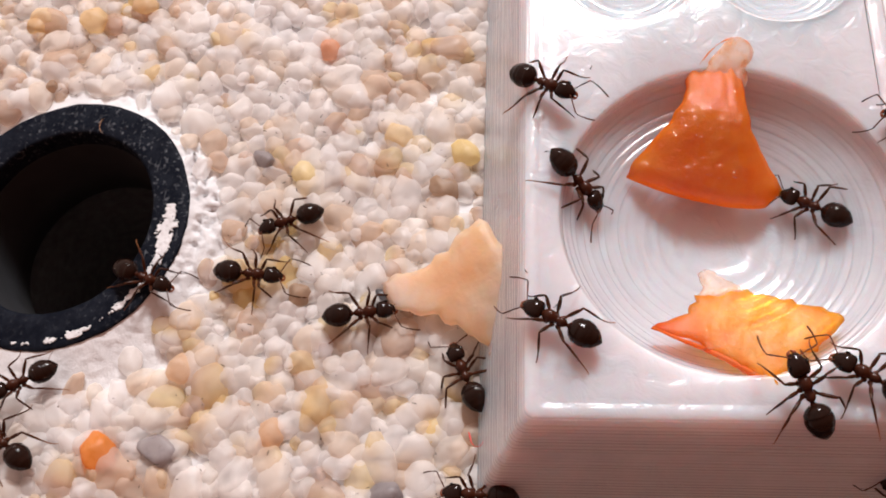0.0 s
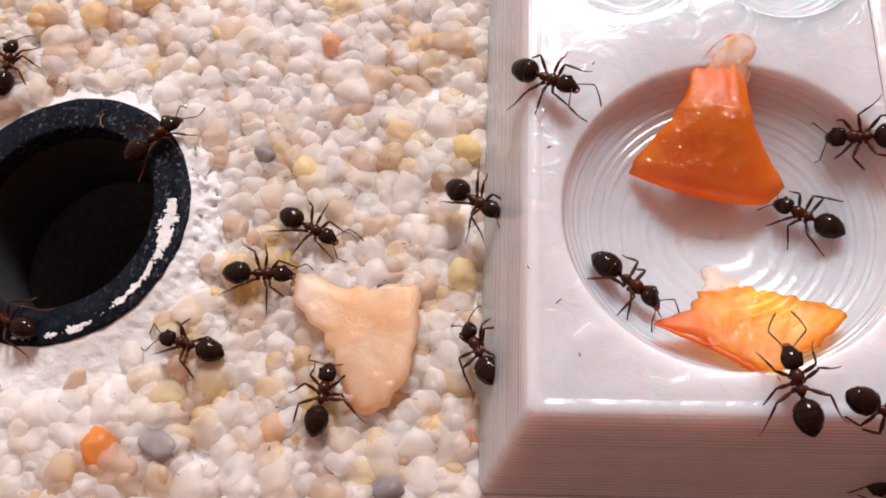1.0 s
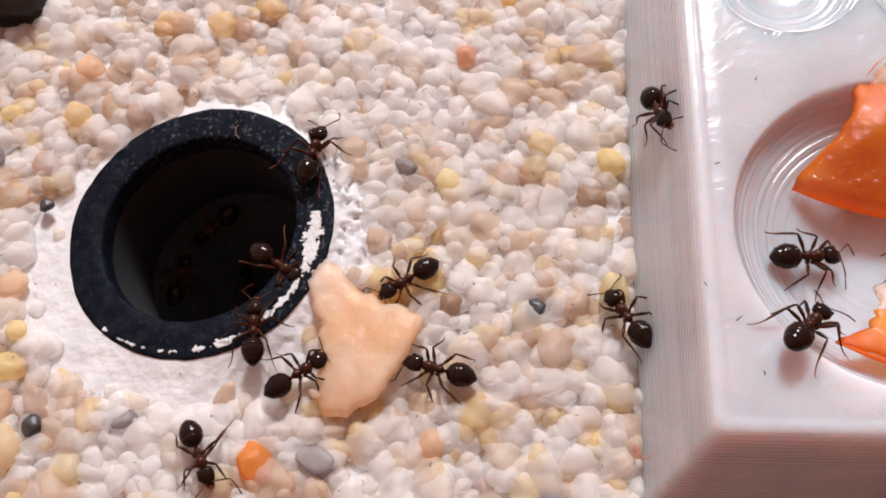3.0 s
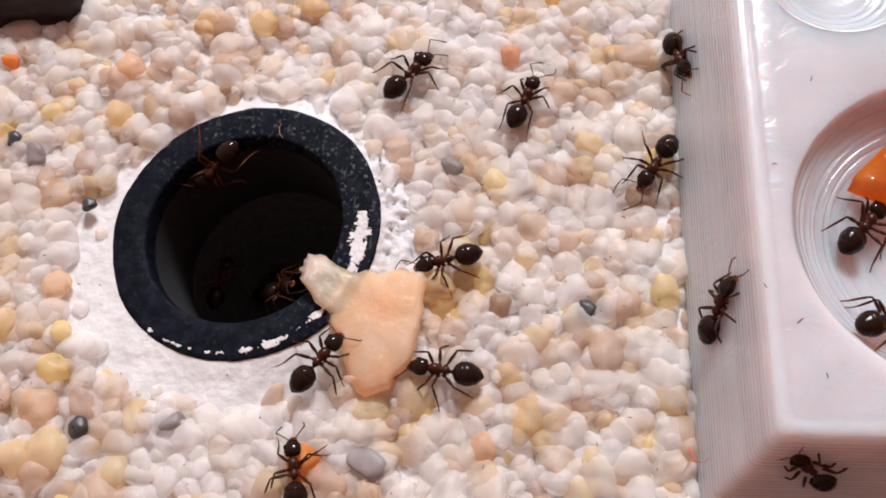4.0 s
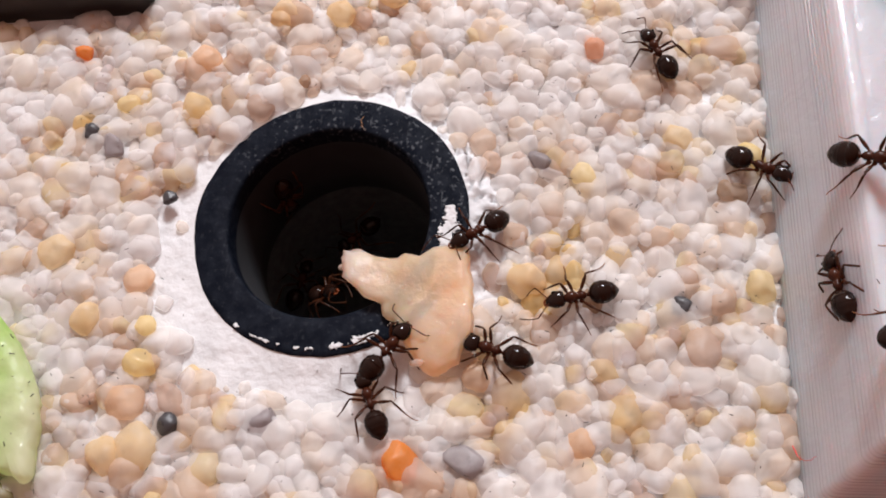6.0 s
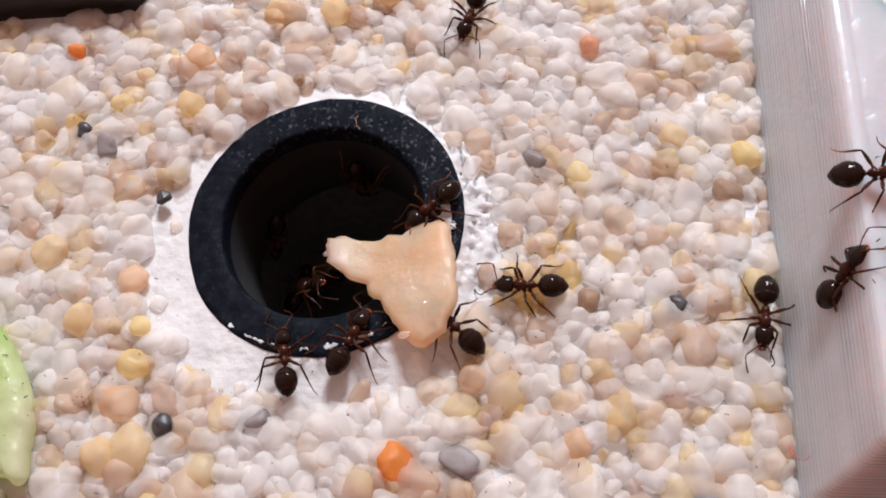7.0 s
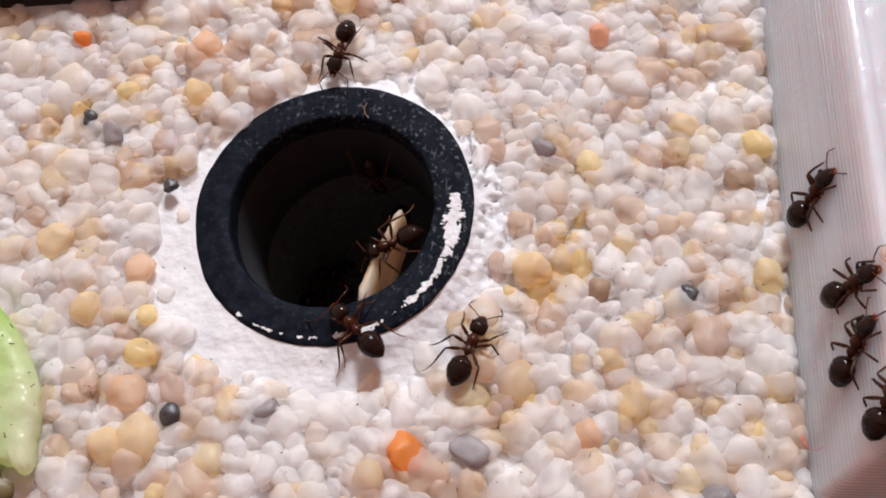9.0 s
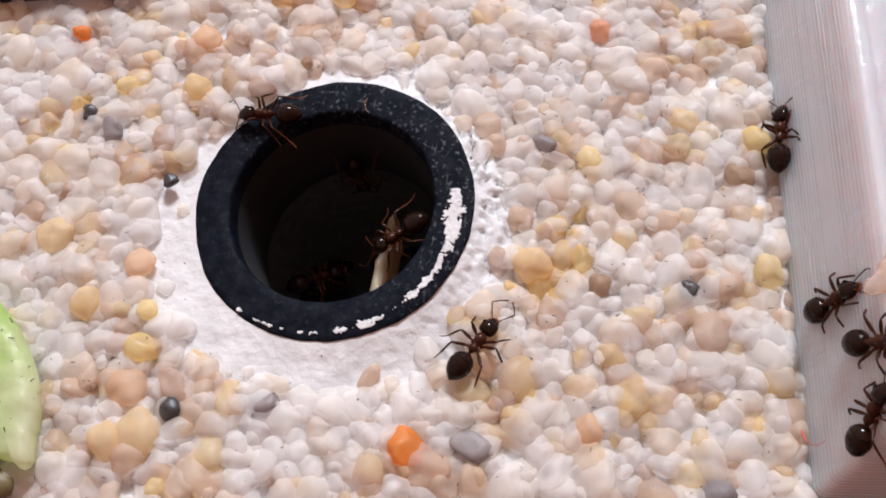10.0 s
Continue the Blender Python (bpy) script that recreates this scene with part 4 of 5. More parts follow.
def build_red_fibre():
    bm = bmesh.new()
    tube(bm, [(24.25, -12.2, 0.45), (24.33, -12.5, 0.55), (24.4, -12.75, 0.6), (24.6, -13.0, 0.8), (24.85, -13.05, 1.1), (25.05, -12.9, 1.5)], [0.03, 0.05, 0.035, 0.018, 0.015, 0.01], 6)
    tagged(part("fibre", bm, RED_FIBRE), "thin red fibre caught between sand and white tray", "fibre")


build_ground()
build_tube()
build_back_board()
build_tray()
build_orange_wedge()
amber = build_amber_piece()
build_green()
cargo = build_cargo()
build_sand()
build_marked_grains()
build_litter()
build_red_fibre()
first_ant = build_ant()
ANTS = [first_ant] + [copy_thing(first_ant, at(0, 0, 0)) for k in range(26 - 1)]
# workers of one nest differ a little in size
for k, ant in enumerate(ANTS):
    ant.scale = [0.945 + 0.035 * math.sin(k * 2.4)] * 3


def motions():
    walk(cargo, path([
        (0, 23.83, -4.93, 1.90, 0, -24, 33),
        (0.5, 22.27, -5.87, 0.95, 0, -6, 22),
        (0.7, 21.04, -6.38, 0.72, 0, 0, 14),
        (1, 18.26, -7.02, 0.72, 0, 0, 0),
        (1.5, 15.72, -6.71, 0.72, 0, 0, -4),
        (2, 11.53, -6.49, 0.72, 0, 0, -20),
        (2.5, 10.19, -6.76, 0.72, 0, 0, -28),
        (2.7, 9.99, -6.79, 0.72, 0, 0, -28),
        (3.8, 8.07, -5.52, 0.72, 0, 0, -4),
        (4, 7.44, -5.29, 0.72, 0, 0, -3),
        (4.5, 6.31, -5.07, 0.72, 0, 0, -1),
        (5, 6.64, -5.38, 0.72, 0, 0, 3),
        (5.5, 7.18, -4.96, 0.72, 0, 0, 2),
        (5.7, 6.26, -4.89, 0.72, 0, 0, 7),
        (6.8, 4.50, -3.59, 1.10, -4, -6, 12),
        (7, 4.55, -3.43, 1.05, -8, -6, 14), (7.25, 3.9, -3.0, 0.3, 34, -2, 27),
        (7.5, 3.2, -2.5, -1.4, 88, 0, 41), (8.0, 2.1, -1.8, -2.7, 90, 0, 50), (8.5, 2.6, -1.8, -3.7, 90, 0, 72), (9.0, 2.5, -1.7, -4.7, 90, 0, 76), (9.5, 2.3, -1.2, -6.4, 90, 0, 84), (10.0, 2.2, -0.6, -8.6, 90, 0, 86),
    ]))
    walk(amber, path([
        (0, 37.3, -8.5, 5.88, -15, 0, 0), (2.8, 37.3, -8.5, 5.88, -15, 0, 0), (6.0, 35.2, -6.8, 6.6, -8, -8, 50), (8.2, 32.6, -4.6, 7.2, 0, -16, 84),
        (9.0, 30.3, -3.8, 7.4, 0, -24, 90), (9.5, 29.4, -5.4, 7.1, 0, -26, 90), (10.0, 29.35, -5.5, 7.1, 0, -26, 92),
    ]))
    trails = []
    trails.append([
        (0, 28.38, 4.11, 6.71, 11, -12, -32), (0.5, 28.35, 4.08, 6.73, 11, -12, -33), (1, 28.37, 4.11, 6.76, 11, -14, -32), (1.5, 28.32, 4.17, 6.75, 12, -15, -34),
        (2, 28.32, 4.21, 6.72, 12, -15, -34), (2.5, 27.91, 4.83, 6.94, 24, -35, -49), (2.7, 27.38, 5.23, 5.66, 57, -40, -71), (3.25, 25.62, 4.38, 2.82, 30, -16, -81),
        (3.8, 23.87, 3.53, -0.01, 0, 0, -101), (4, 23.28, 3.73, -0, 0, -0, -122), (4.2, 22.91, 4.62, -0.01, 0, -0, -122), (4.5, 18.95, -1.46, -0, 0, -0, -117),
        (4.8, 18.61, -1.52, -0.01, -0, -0, -104), (5, 18.56, -1.93, -0.01, -0, 0, -102), (5.1, 15.83, -1.85, -0.01, 0, 0, -147), (5.3, 13.55, -5.03, -0.01, 0, 0, -168),
        (5.5, 13.78, -4.63, -0.01, 0, -0, -172), (5.7, 14.22, -4.61, -0.01, 0, 0, -166), (6.8, 11.61, -4.47, -0.01, -0, -0, -179), (7, 11.32, -4.01, 0.02, -2, -1, 180),
        (7.2, 7.95, -3.15, 0.44, -3, -7, 176), (7.5, 7.16, -3.11, 0.46, -3, -2, 171), (8, 4.83, -3.15, 0.41, -0, 5, 177), (8.5, 3.81, -1.52, -2.15, 0, 21, 176),
        (9, 3.46, -1.23, -2.51, 0, 28, -166), (9.5, 3.28, -0.96, -2.83, 0, 25, -171), (10, 3.74, -0.66, -3.01, 0, 27, -155),
    ])
    trails.append([
        (0, 29.35, -0.82, 5.44, -19, 34, -42), (0.5, 29.12, -2.01, 5.52, -30, 27, -54), (0.7, 30.41, -4.84, 4.89, -30, 9, -55), (1, 31.73, -6.42, 4.66, -28, 8, -38),
        (1.5, 32.53, -7.04, 4.55, -26, 11, -22), (2, 32.91, -7.06, 4.44, -25, 9, -23), (2.5, 32.04, -5.26, 4.21, -10, 22, 3), (2.7, 32.48, -4.49, 3.9, -7, 19, 4),
        (3.8, 32.67, -1.88, 3.72, 13, 12, 42), (4, 32.72, -1.6, 3.73, 15, 9, 49), (4.5, 31.23, -2.09, 4.3, 18, 17, 46), (5, 29.55, -4.21, 5.54, 13, 32, 48),
        (10, 31.19, -4.51, 4.55, 11, 25, 46),
    ])
    trails.append([
        (0, 41.6, -1.35, 3.81, -14, 13, 146), (0.5, 41.39, -2.04, 3.71, -9, 15, 152), (1, 41.11, -2.08, 3.61, -10, 13, 144), (1.5, 40.96, -2.33, 3.57, -9, 13, 145),
        (2, 40.64, -2.79, 3.49, -7, 13, 145), (2.5, 38.85, -4.32, 3.27, 2, 10, 148), (2.7, 38.8, -4.34, 3.27, 5, 9, 161), (4, 37.93, -5.2, 3.32, 8, 9, 152),
        (10, 33.05, -6.85, 4.29, 24, -4, 148),
    ])
    trails.append([
        (0, 39.21, -11.54, 6.96, -5, -26, 115), (0.5, 39.44, -11.52, 6.56, -7, -7, 99), (1, 38.94, -11.54, 6.64, -5, -12, 104), (1.5, 38.47, -12.11, 6.64, -26, -54, 126),
        (1.7, 36.58, -12.23, 6.31, -39, -51, 144), (2, 35.22, -12.73, 4.76, -55, -56, 150), (2.2, 32.04, -11.65, 6.83, -8, -25, 111), (2.5, 31.81, -10.64, 6.57, 9, 7, 81),
        (2.7, 31.38, -9.49, 6.51, 4, 26, 67), (3.8, 32.73, -7.39, 4.67, -14, 26, 20), (4, 32.88, -7.32, 4.62, -13, 26, 22), (4.5, 30.69, -8.55, 6.44, -15, 29, 16),
        (6.8, 27.98, -9.22, 6.59, -5, -0, 18), (6.9, 28.62, -10.88, 5.94, -3, -37, 65), (7, 29.25, -12.53, 5.29, -51, -56, 149), (8, 27.55, -12.16, 6.58, -28, -61, 103),
        (8.5, 27.54, -12.19, 6.65, -48, -45, 87), (9, 27.39, -11.71, 5.76, -62, -43, 70), (9.5, 27.04, -12.78, 4.82, -52, -43, 71), (10, 26.96, -12.46, 4.55, -62, -45, 69),
    ])
    trails.append([
        (0, 42.09, -11.09, 6.59, -0, 0, 149), (0.5, 41.72, -10.32, 6.6, 4, 24, 135), (0.7, 41.98, -10.06, 6.62, 3, 26, 130), (0.8, 42.18, -10.73, 6.64, 18, 10, 82),
        (0.9, 42.38, -11.4, 6.67, 39, 11, 33), (1, 42.58, -12.07, 6.69, 54, 26, -15), (1.2, 41.31, -12.37, 5.81, 50, 53, -31), (1.35, 40.39, -14.16, 3.18, 6, 37, -86),
        (1.5, 39.48, -15.96, 0.55, -8, 5, -113), (2, 38.81, -19.43, -0.01, 0, 0, -107), (10, 36.54, -21.89, -0, 0, -0, -113),
    ])
    trails.append([
        (0, 45, -14.24, 0.99, -44, -27, 162), (0.5, 44.24, -14.38, 0.67, -41, -20, 164), (1, 44.75, -14.9, 0.49, -24, -6, 160), (1.5, 45.52, -16.83, -0.01, 0, -0, 153),
        (10, 41.74, -17.44, -0.01, 0, 0, 152),
    ])
    trails.append([
        (0, 46.24, 1.92, 6.6, 0, 0, 171), (0.5, 44.56, 1.73, 6.18, -30, 30, 151), (0.7, 44.31, 2.11, 6.11, -45, 16, 137), (1, 44.02, 1.57, 5.64, -29, 31, 162),
        (1.5, 44.04, 0.73, 5.35, -13, 35, -178), (2, 44.96, 1.17, 6.25, -19, 35, 167), (3, 44.79, 1.89, 6.48, -22, 31, 170), (10, 43.92, 1.3, 5.45, -22, 32, 171),
    ])
    trails.append([
        (0, 13.74, -0.41, -0.01, 0, 0, -160), (0.1, 12.66, -0.46, -0, 0, 0, -154), (0.3, 10.33, -1.45, 0.18, -6, -8, -151), (0.5, 7.65, -3.15, 0.53, -8, 0, -122),
        (0.7, 2.05, -2.39, -4, 0, 6, -175), (1, -3.67, 1.99, -18.9, 0, -0, -119), (1.167, -3.58, 1.81, -18.9, -0, -0, -72), (1.333, -3.49, 1.63, -18.9, -0, -0, -25),
        (1.5, -3.4, 1.45, -18.9, 0, -0, 23), (1.633, -3.15, -0.35, -13.95, -5, -4, -27), (1.767, -2.91, -2.14, -9.01, -5, -10, -77), (1.9, -2.66, -3.94, -4.06, -0, -14, -128),
        (2.2, 1.28, -6.08, 0.1, 5, 1, -99), (2.5, 1.9, -8.24, 0.1, 4, 1, -72), (2.7, 0.13, -10.9, -0, 1, -0, -87), (3.1, 3.02, -13.77, -0.01, 0, 0, -45),
        (3.333, 4.95, -14.35, -0.01, -0, 0, 8), (3.567, 6.88, -14.93, -0.01, -0, 0, 61), (3.8, 8.81, -15.51, -0.01, -0, 0, 114), (4, 4.38, -13.88, -0.01, 0, 0, 99),
        (4.2, 3.73, -11.78, -0.01, 0, 0, 78), (4.5, 4.36, -11.29, -0.01, 1, 0, 70), (5, 4.1, -12.8, -0.02, 0, 0, 84), (5.5, 5.62, -11.38, -0.01, 0, 0, 69),
        (5.7, 5.46, -11.27, -0.01, -0, 0, 74), (6.2, 1.11, -9.57, -0, -2, -0, 125), (6.8, -0.49, -7.75, -0.04, -4, -0, 78), (7, -1.27, -8.21, -0.1, -3, 2, 100),
        (7.2, -3.22, -7.33, -0.26, -1, 5, 126), (7.5, -5.54, -2.69, -0.5, -5, 0, 94), (7.65, -4.93, -1.42, -2.4, 0, -0, 70), (8, -3.44, 2.36, -18.9, 0, -0, 56),
        (8.5, -3.4, -0.69, -9.9, 0, -0, 1), (9, -3.49, 2.28, -18.9, 0, -0, 57), (9.5, -3.23, 1.92, -18.9, 0, -0, 23), (10, -3.28, 1.82, -18.9, 0, -0, 23),
    ])
    trails.append([
        (0, 12.1, -3.63, -0.01, 0, -0, -6), (0.2, 12.88, -3.69, -0, 0, -0, 7), (0.3, 15.24, -3.15, -0.01, 0, 0, 22), (0.4, 15.48, -2.16, -0.01, 0, -0, 19),
        (0.5, 17.63, -1.39, -0.01, 0, 0, 16), (0.7, 21.38, 0.79, -0.01, 0, -0, -2), (0.8, 22.44, 0.78, -0.01, -0, -0, -6), (1, 24.64, -0.22, 1.53, 13, -16, -39),
        (1.2, 23.66, -3.84, -0.01, 0, -0, -80), (1.35, 23.36, -3.75, -0, 0, -0, -105), (1.5, 23.06, -5.37, -0.01, 0, -0, -119), (1.7, 19.81, -4.99, -0.01, 0, 0, -145),
        (2, 19.48, -6.02, -0.01, 0, -0, -140), (2.2, 16.41, -8.4, -0, 0, -0, -148), (2.5, 15.07, -9.09, -0.02, 0, 0, -173), (2.7, 14.57, -8.8, -0.01, 0, 0, 176),
        (3.8, 12.37, -8.26, -0.01, 0, -0, 159), (4, 11.65, -8.5, -0.01, 0, -0, 172), (4.5, 13.35, -8.54, -0.02, 0, 0, 155), (4.6, 12.48, -6.5, -0, 0, -0, 161),
        (4.8, 10.82, -5.48, -0.01, -0, 0, 178), (5, 10.94, -7.27, -0.01, 0, -0, 180), (5.5, 10.65, -7.62, -0.01, 0, -0, 166), (5.7, 10.15, -7.63, -0, 0, -0, 162),
        (6.8, 7.58, -7.05, 0.15, -4, -6, 166), (7, 7.35, -6.27, 0.23, -1, -9, 140), (7.5, 6.89, -6.69, 0.2, -5, -8, 161), (7.7, 5.21, -8.11, 0.15, -7, -2, -167),
        (8, 3.45, -9.5, 0.06, -5, 1, -164), (8.3, 3.26, -8.77, 0.1, -4, -2, 153), (8.5, 3.85, -8.53, 0.13, -4, -4, 144), (8.65, 5.42, -8.31, 0.14, 4, -6, 81),
        (8.9, 7.72, -8.1, 0.01, 3, -1, 66), (9, 7.85, -8.04, 0.02, 3, -1, 67), (9.5, 7.63, -7.86, 0.07, 4, -3, 77), (10, 8.16, -8.24, -0.01, 0, -0, 54),
    ])
    trails.append([
        (0, 18.45, -5.86, -0.01, 0, -0, 7), (0.5, 16.44, -5.14, -0.02, 0, -0, 4), (0.7, 14.83, -4.86, -0.01, 0, -0, -3), (1, 12.61, -3.91, -0.01, 0, -0, -2),
        (1.5, 10.11, -3.59, 0.14, 4, 8, 2), (2, 7.89, -2.62, 0.54, 3, 8, -3), (2.5, 7.48, -2.18, 0.56, 1, 2, -32), (2.7, 6.94, -2.72, 0.54, 2, -1, -13),
        (3.2, 3.79, -2.33, -1.9, -0, -0, -43), (3.8, 1.87, -1.89, -6.38, 0, -56, -20), (4, 1.66, -1.54, -6.38, 0, -57, -12), (4.5, 0.49, -1.53, -6.34, 0, -59, -12),
        (5, 0.74, -2, -6.35, 0, -59, -19), (5.5, 1.55, -1.92, -6.35, 0, -59, -25), (5.7, 0, -2.41, -6.36, 0, -58, -24), (7, -0.94, -1.81, -6.45, 0, -59, -20),
        (7.5, -2.24, -1.43, -9.9, 0, -0, 17), (8, -3.19, 2.38, -18.9, 0, -0, 46), (8.5, -2.75, 3.13, -18.9, 0, -0, 42), (10, -2.85, 2.86, -18.9, 0, -0, 32),
    ])
    trails.append([
        (0, 6.3, -4.05, 0.46, 2, -1, -22), (0.1, 6.6, -4.91, 0.41, 4, 3, -12), (0.3, 9.34, -5.59, 0.13, 3, 6, -5), (0.5, 11.53, -5.37, -0.02, 0, -0, 5),
        (0.6, 11.48, -3.56, -0, 1, -0, 33), (0.7, 11.35, -2.61, 0.03, 4, 2, 30), (0.85, 13.39, -0.93, -0.01, 0, -0, -4), (1, 15.1, -1.15, -0.01, -0, 0, -29),
        (1.2, 15.24, -1.59, -0.01, 0, 0, -55), (1.5, 15, -2.01, -0.01, 0, 0, -67), (2, 14.58, -3.17, -0.02, 0, -0, -117), (2.5, 13.11, -3.86, -0.01, 0, -0, -143),
        (2.7, 12.49, -3.69, -0.01, 0, -0, -145), (3.8, 11.91, -2.75, -0.01, -0, -0, -153), (4, 11.59, -2.22, 0.02, -2, -1, -164), (4.5, 10.01, -2.75, 0.2, -5, -8, -164),
        (5, 10.31, -2.57, 0.19, -4, -7, -168), (5.5, 10.92, -2.27, 0.12, -2, -5, -167), (5.7, 9.56, -1.74, 0.27, -5, -11, -162), (6.4, 7.88, -0.7, 0.58, -3, -2, -130),
        (6.8, 7.02, -0.24, 0.61, 2, 4, -150), (7, 6.12, 0.32, 0.51, 3, 4, -138), (7.5, 6.03, 1.1, 0.52, 4, 3, -127), (8, 4.32, 1.41, -1.68, 0, 15, -124),
        (8.5, 3.71, 1.34, -2.62, 0, 17, -111), (9, 2.42, 2.66, -9.9, -0, 0, -109), (9.5, 2.13, 3.47, -14.4, 0, 0, -43), (10, 1.85, 4.28, -18.9, 0, -0, 23),
    ])
    trails.append([
        (0, -2.76, 3.14, -18.9, 0, -0, -139), (2.5, -1.86, 3.73, -18.9, 0, -0, -154), (2.9, -2.16, 4.4, -11.27, -42, 19, -146), (3.3, -2.47, 5.08, -3.65, -90, 37, -155),
        (3.8, -2.91, 4.77, -1.01, -92, 47, -152), (4, -2.63, 4.8, -1.08, -49, 32, -146), (4.15, -4.18, 5.25, -0.34, -44, -0, -130), (4.225, -4.99, 5.4, -0.36, -24, -6, -163),
        (4.3, -5.81, 5.54, -0.38, -4, -1, 163), (4.5, -6.06, 6.73, -0.27, -4, -5, 159), (4.7, -6.08, 8.06, -0.13, -6, -5, 169), (4.8, -8.69, 7.56, -0.08, -2, -3, 167),
        (4.9, -12.53, 9.19, -0.01, 0, -0, 130), (5, -16.48, 14.16, -0.01, -0, 0, 127), (5.2, -19.91, 20.17, -0.01, 0, 0, 126), (10, -21.69, 25.39, -0.01, 0, -0, 126),
    ])
    trails.append([
        (0, -19.92, 21.39, -0, 0, -0, 107), (1.5, -16.1, 20.62, 0, -0, 0, 156), (3, -12.27, 19.85, 0, -0, 0, -155), (4.5, -8.45, 19.08, -0, 0, 0, -105),
        (4.8, -6.13, 12.91, -0.01, 0, -0, -90), (4.9, -5.72, 10.38, -0.01, -1, 0, -114), (5, -6.81, 9.09, -0.01, -0, -0, -147), (5.1, -9.32, 5.84, -0.08, -7, 4, -94),
        (5.2, -8.18, 3.33, -0.39, -1, 7, -45), (5.3, -6.05, 1.7, -1.11, -24, 33, -51), (5.5, -5.47, 1.85, -3.22, -90, 63, -109), (5.7, -5.04, 2.87, -4.54, -90, 89, -120),
        (6.8, -3.11, 4.88, -4.41, -90, 76, -148), (7, -5.22, 2.43, -7.57, -90, 66, -115), (7.5, -5.7, 0.62, -5.75, -90, 45, -97), (7.75, -4.62, 1.41, -12.32, -44, 18, -100),
        (8, -3.54, 2.2, -18.9, 0, -0, -122), (10, -3.57, 2.11, -18.9, 0, -0, -121),
    ])
    trails.append([
        (0, -2.4, 3.18, -18.9, 0, -0, 23), (1.833, -2.01, 3.45, -18.9, 0, -0, 81), (3.667, -1.62, 3.71, -18.9, 0, -0, 139), (5.5, -1.23, 3.98, -18.9, 0, -0, -163),
        (6.05, 0.07, 4.72, -10.7, -27, 39, -156), (6.6, 1.38, 5.47, -2.51, -96, 72, 160), (6.7, 1.5, 5.88, -1.76, -22, 52, -127), (6.8, 1.63, 6.29, -1.02, -7, 18, -114),
        (6.9, 1.5, 5.96, -2.86, -4, 54, -109), (7, 1.38, 5.63, -4.69, 90, 86, -14), (7.5, 4.59, 3.52, -3.59, 90, 71, -52), (8, 3.51, 4.58, -2.29, 163, 89, 36),
        (8.5, 1.62, 5.55, -4.83, 90, 78, -16), (9, 1.82, 5.49, -5.53, 90, 80, -18), (9.5, 0.47, 5.78, -6.41, 90, 90, -5), (10, 0.5, 5.77, -6.44, 90, 84, -5),
    ])
    trails.append([
        (0, -1.37, 3.96, -18.9, 0, -0, 23), (0.15, 0.02, 4.72, -13.14, 26, -38, 27), (0.3, 1.41, 5.48, -7.37, 90, -71, -14), (0.5, 2.78, 5.26, -4.16, 77, -68, -14),
        (0.6, 3.6, 5, -1.9, 5, -44, 67), (0.7, 4.41, 4.73, 0.37, -5, -0, 87), (1, 5.52, 4.52, 0.43, -3, -2, 42), (1.5, 5.77, 4.1, 0.46, -3, -3, 28),
        (2, 6.7, 0.83, 0.57, 0, -5, -6), (2.5, 7.17, 3.84, 0.45, 1, 5, 63), (2.7, 6.72, 4.17, 0.45, -0, 3, 81), (3.8, 6.36, 7.58, 0.18, 0, 8, 64),
        (4, 9.17, 9.94, -0.01, 0, -0, 49), (4.1, 11.99, 10.06, -0.01, 0, 0, 4), (4.2, 15, 10.23, -0.01, 0, 0, -3), (4.35, 17.22, 8.33, -0.01, 0, 0, -44),
        (4.5, 19.12, 4.8, -0.01, -0, 0, -59), (4.8, 19.9, 3.65, -0.01, -0, -0, -48), (5, 21.54, 1.11, -0.01, 0, 0, -41), (5.2, 21.88, 1.04, -0.01, 0, -0, -42),
        (5.35, 22.2, 1.88, -0, 0, -0, -6), (5.5, 22.53, 2.73, -0, 0, -0, 29), (5.7, 24.66, 5.15, 0.88, -15, -22, 45), (5.9, 24.32, 3.68, 0.58, -3, -21, -9),
        (6.1, 23.98, 2.21, 0.29, 4, -11, -60), (6.3, 23.64, 0.74, -0.01, 0, 0, -109), (6.8, 22.93, -3.86, -0.01, 0, 0, -138), (7, 23.64, -5.54, -0, 0, 0, -98),
        (7.15, 24.09, -5.66, -0.01, 0, 0, -97), (7.5, 24.17, -5.76, -0.01, 0, 0, -90), (7.75, 24.64, -6.43, 1.06, 16, -10, -54), (8, 25.7, -7.75, 1.51, 42, -45, -59),
        (8.5, 26.32, -9.27, 2.73, -13, -70, 14), (9, 26.81, -8.9, 4.11, -60, -48, 67), (9.5, 27.17, -9.18, 5.13, 16, -69, -17), (10, 27.28, -9.28, 5.45, 32, -66, -35),
    ])
    trails.append([
        (0, -3.28, 2.59, -18.9, 0, -0, -129), (2.8, 0.55, 4.13, -18.9, 0, -0, 172), (3, 4.45, 2.76, -9.19, 4, 3, 103), (3.2, 8.35, 1.38, 0.51, 2, 8, 34),
        (3.8, 12.13, 3.63, -0.01, 0, 0, 30), (3.9, 13.32, 6.29, -0.01, 0, 0, 57), (4, 15.97, 8.14, -0.01, -0, -0, 67), (4.1, 17.51, 11.97, -0, 0, 0, 53),
        (4.2, 16.49, 13.78, -0, 0, -0, 67), (4.4, 16.42, 13.65, -0.01, 0, 0, 41), (4.5, 17.75, 13.74, -0.01, 0, -0, 31), (5, 19.64, 14.2, -0, -0, 0, 22),
        (5.3, 24.09, 16.13, 1.08, -3, -15, 8), (10, 27.16, 20.61, 5.12, 34, -66, -36),
    ])
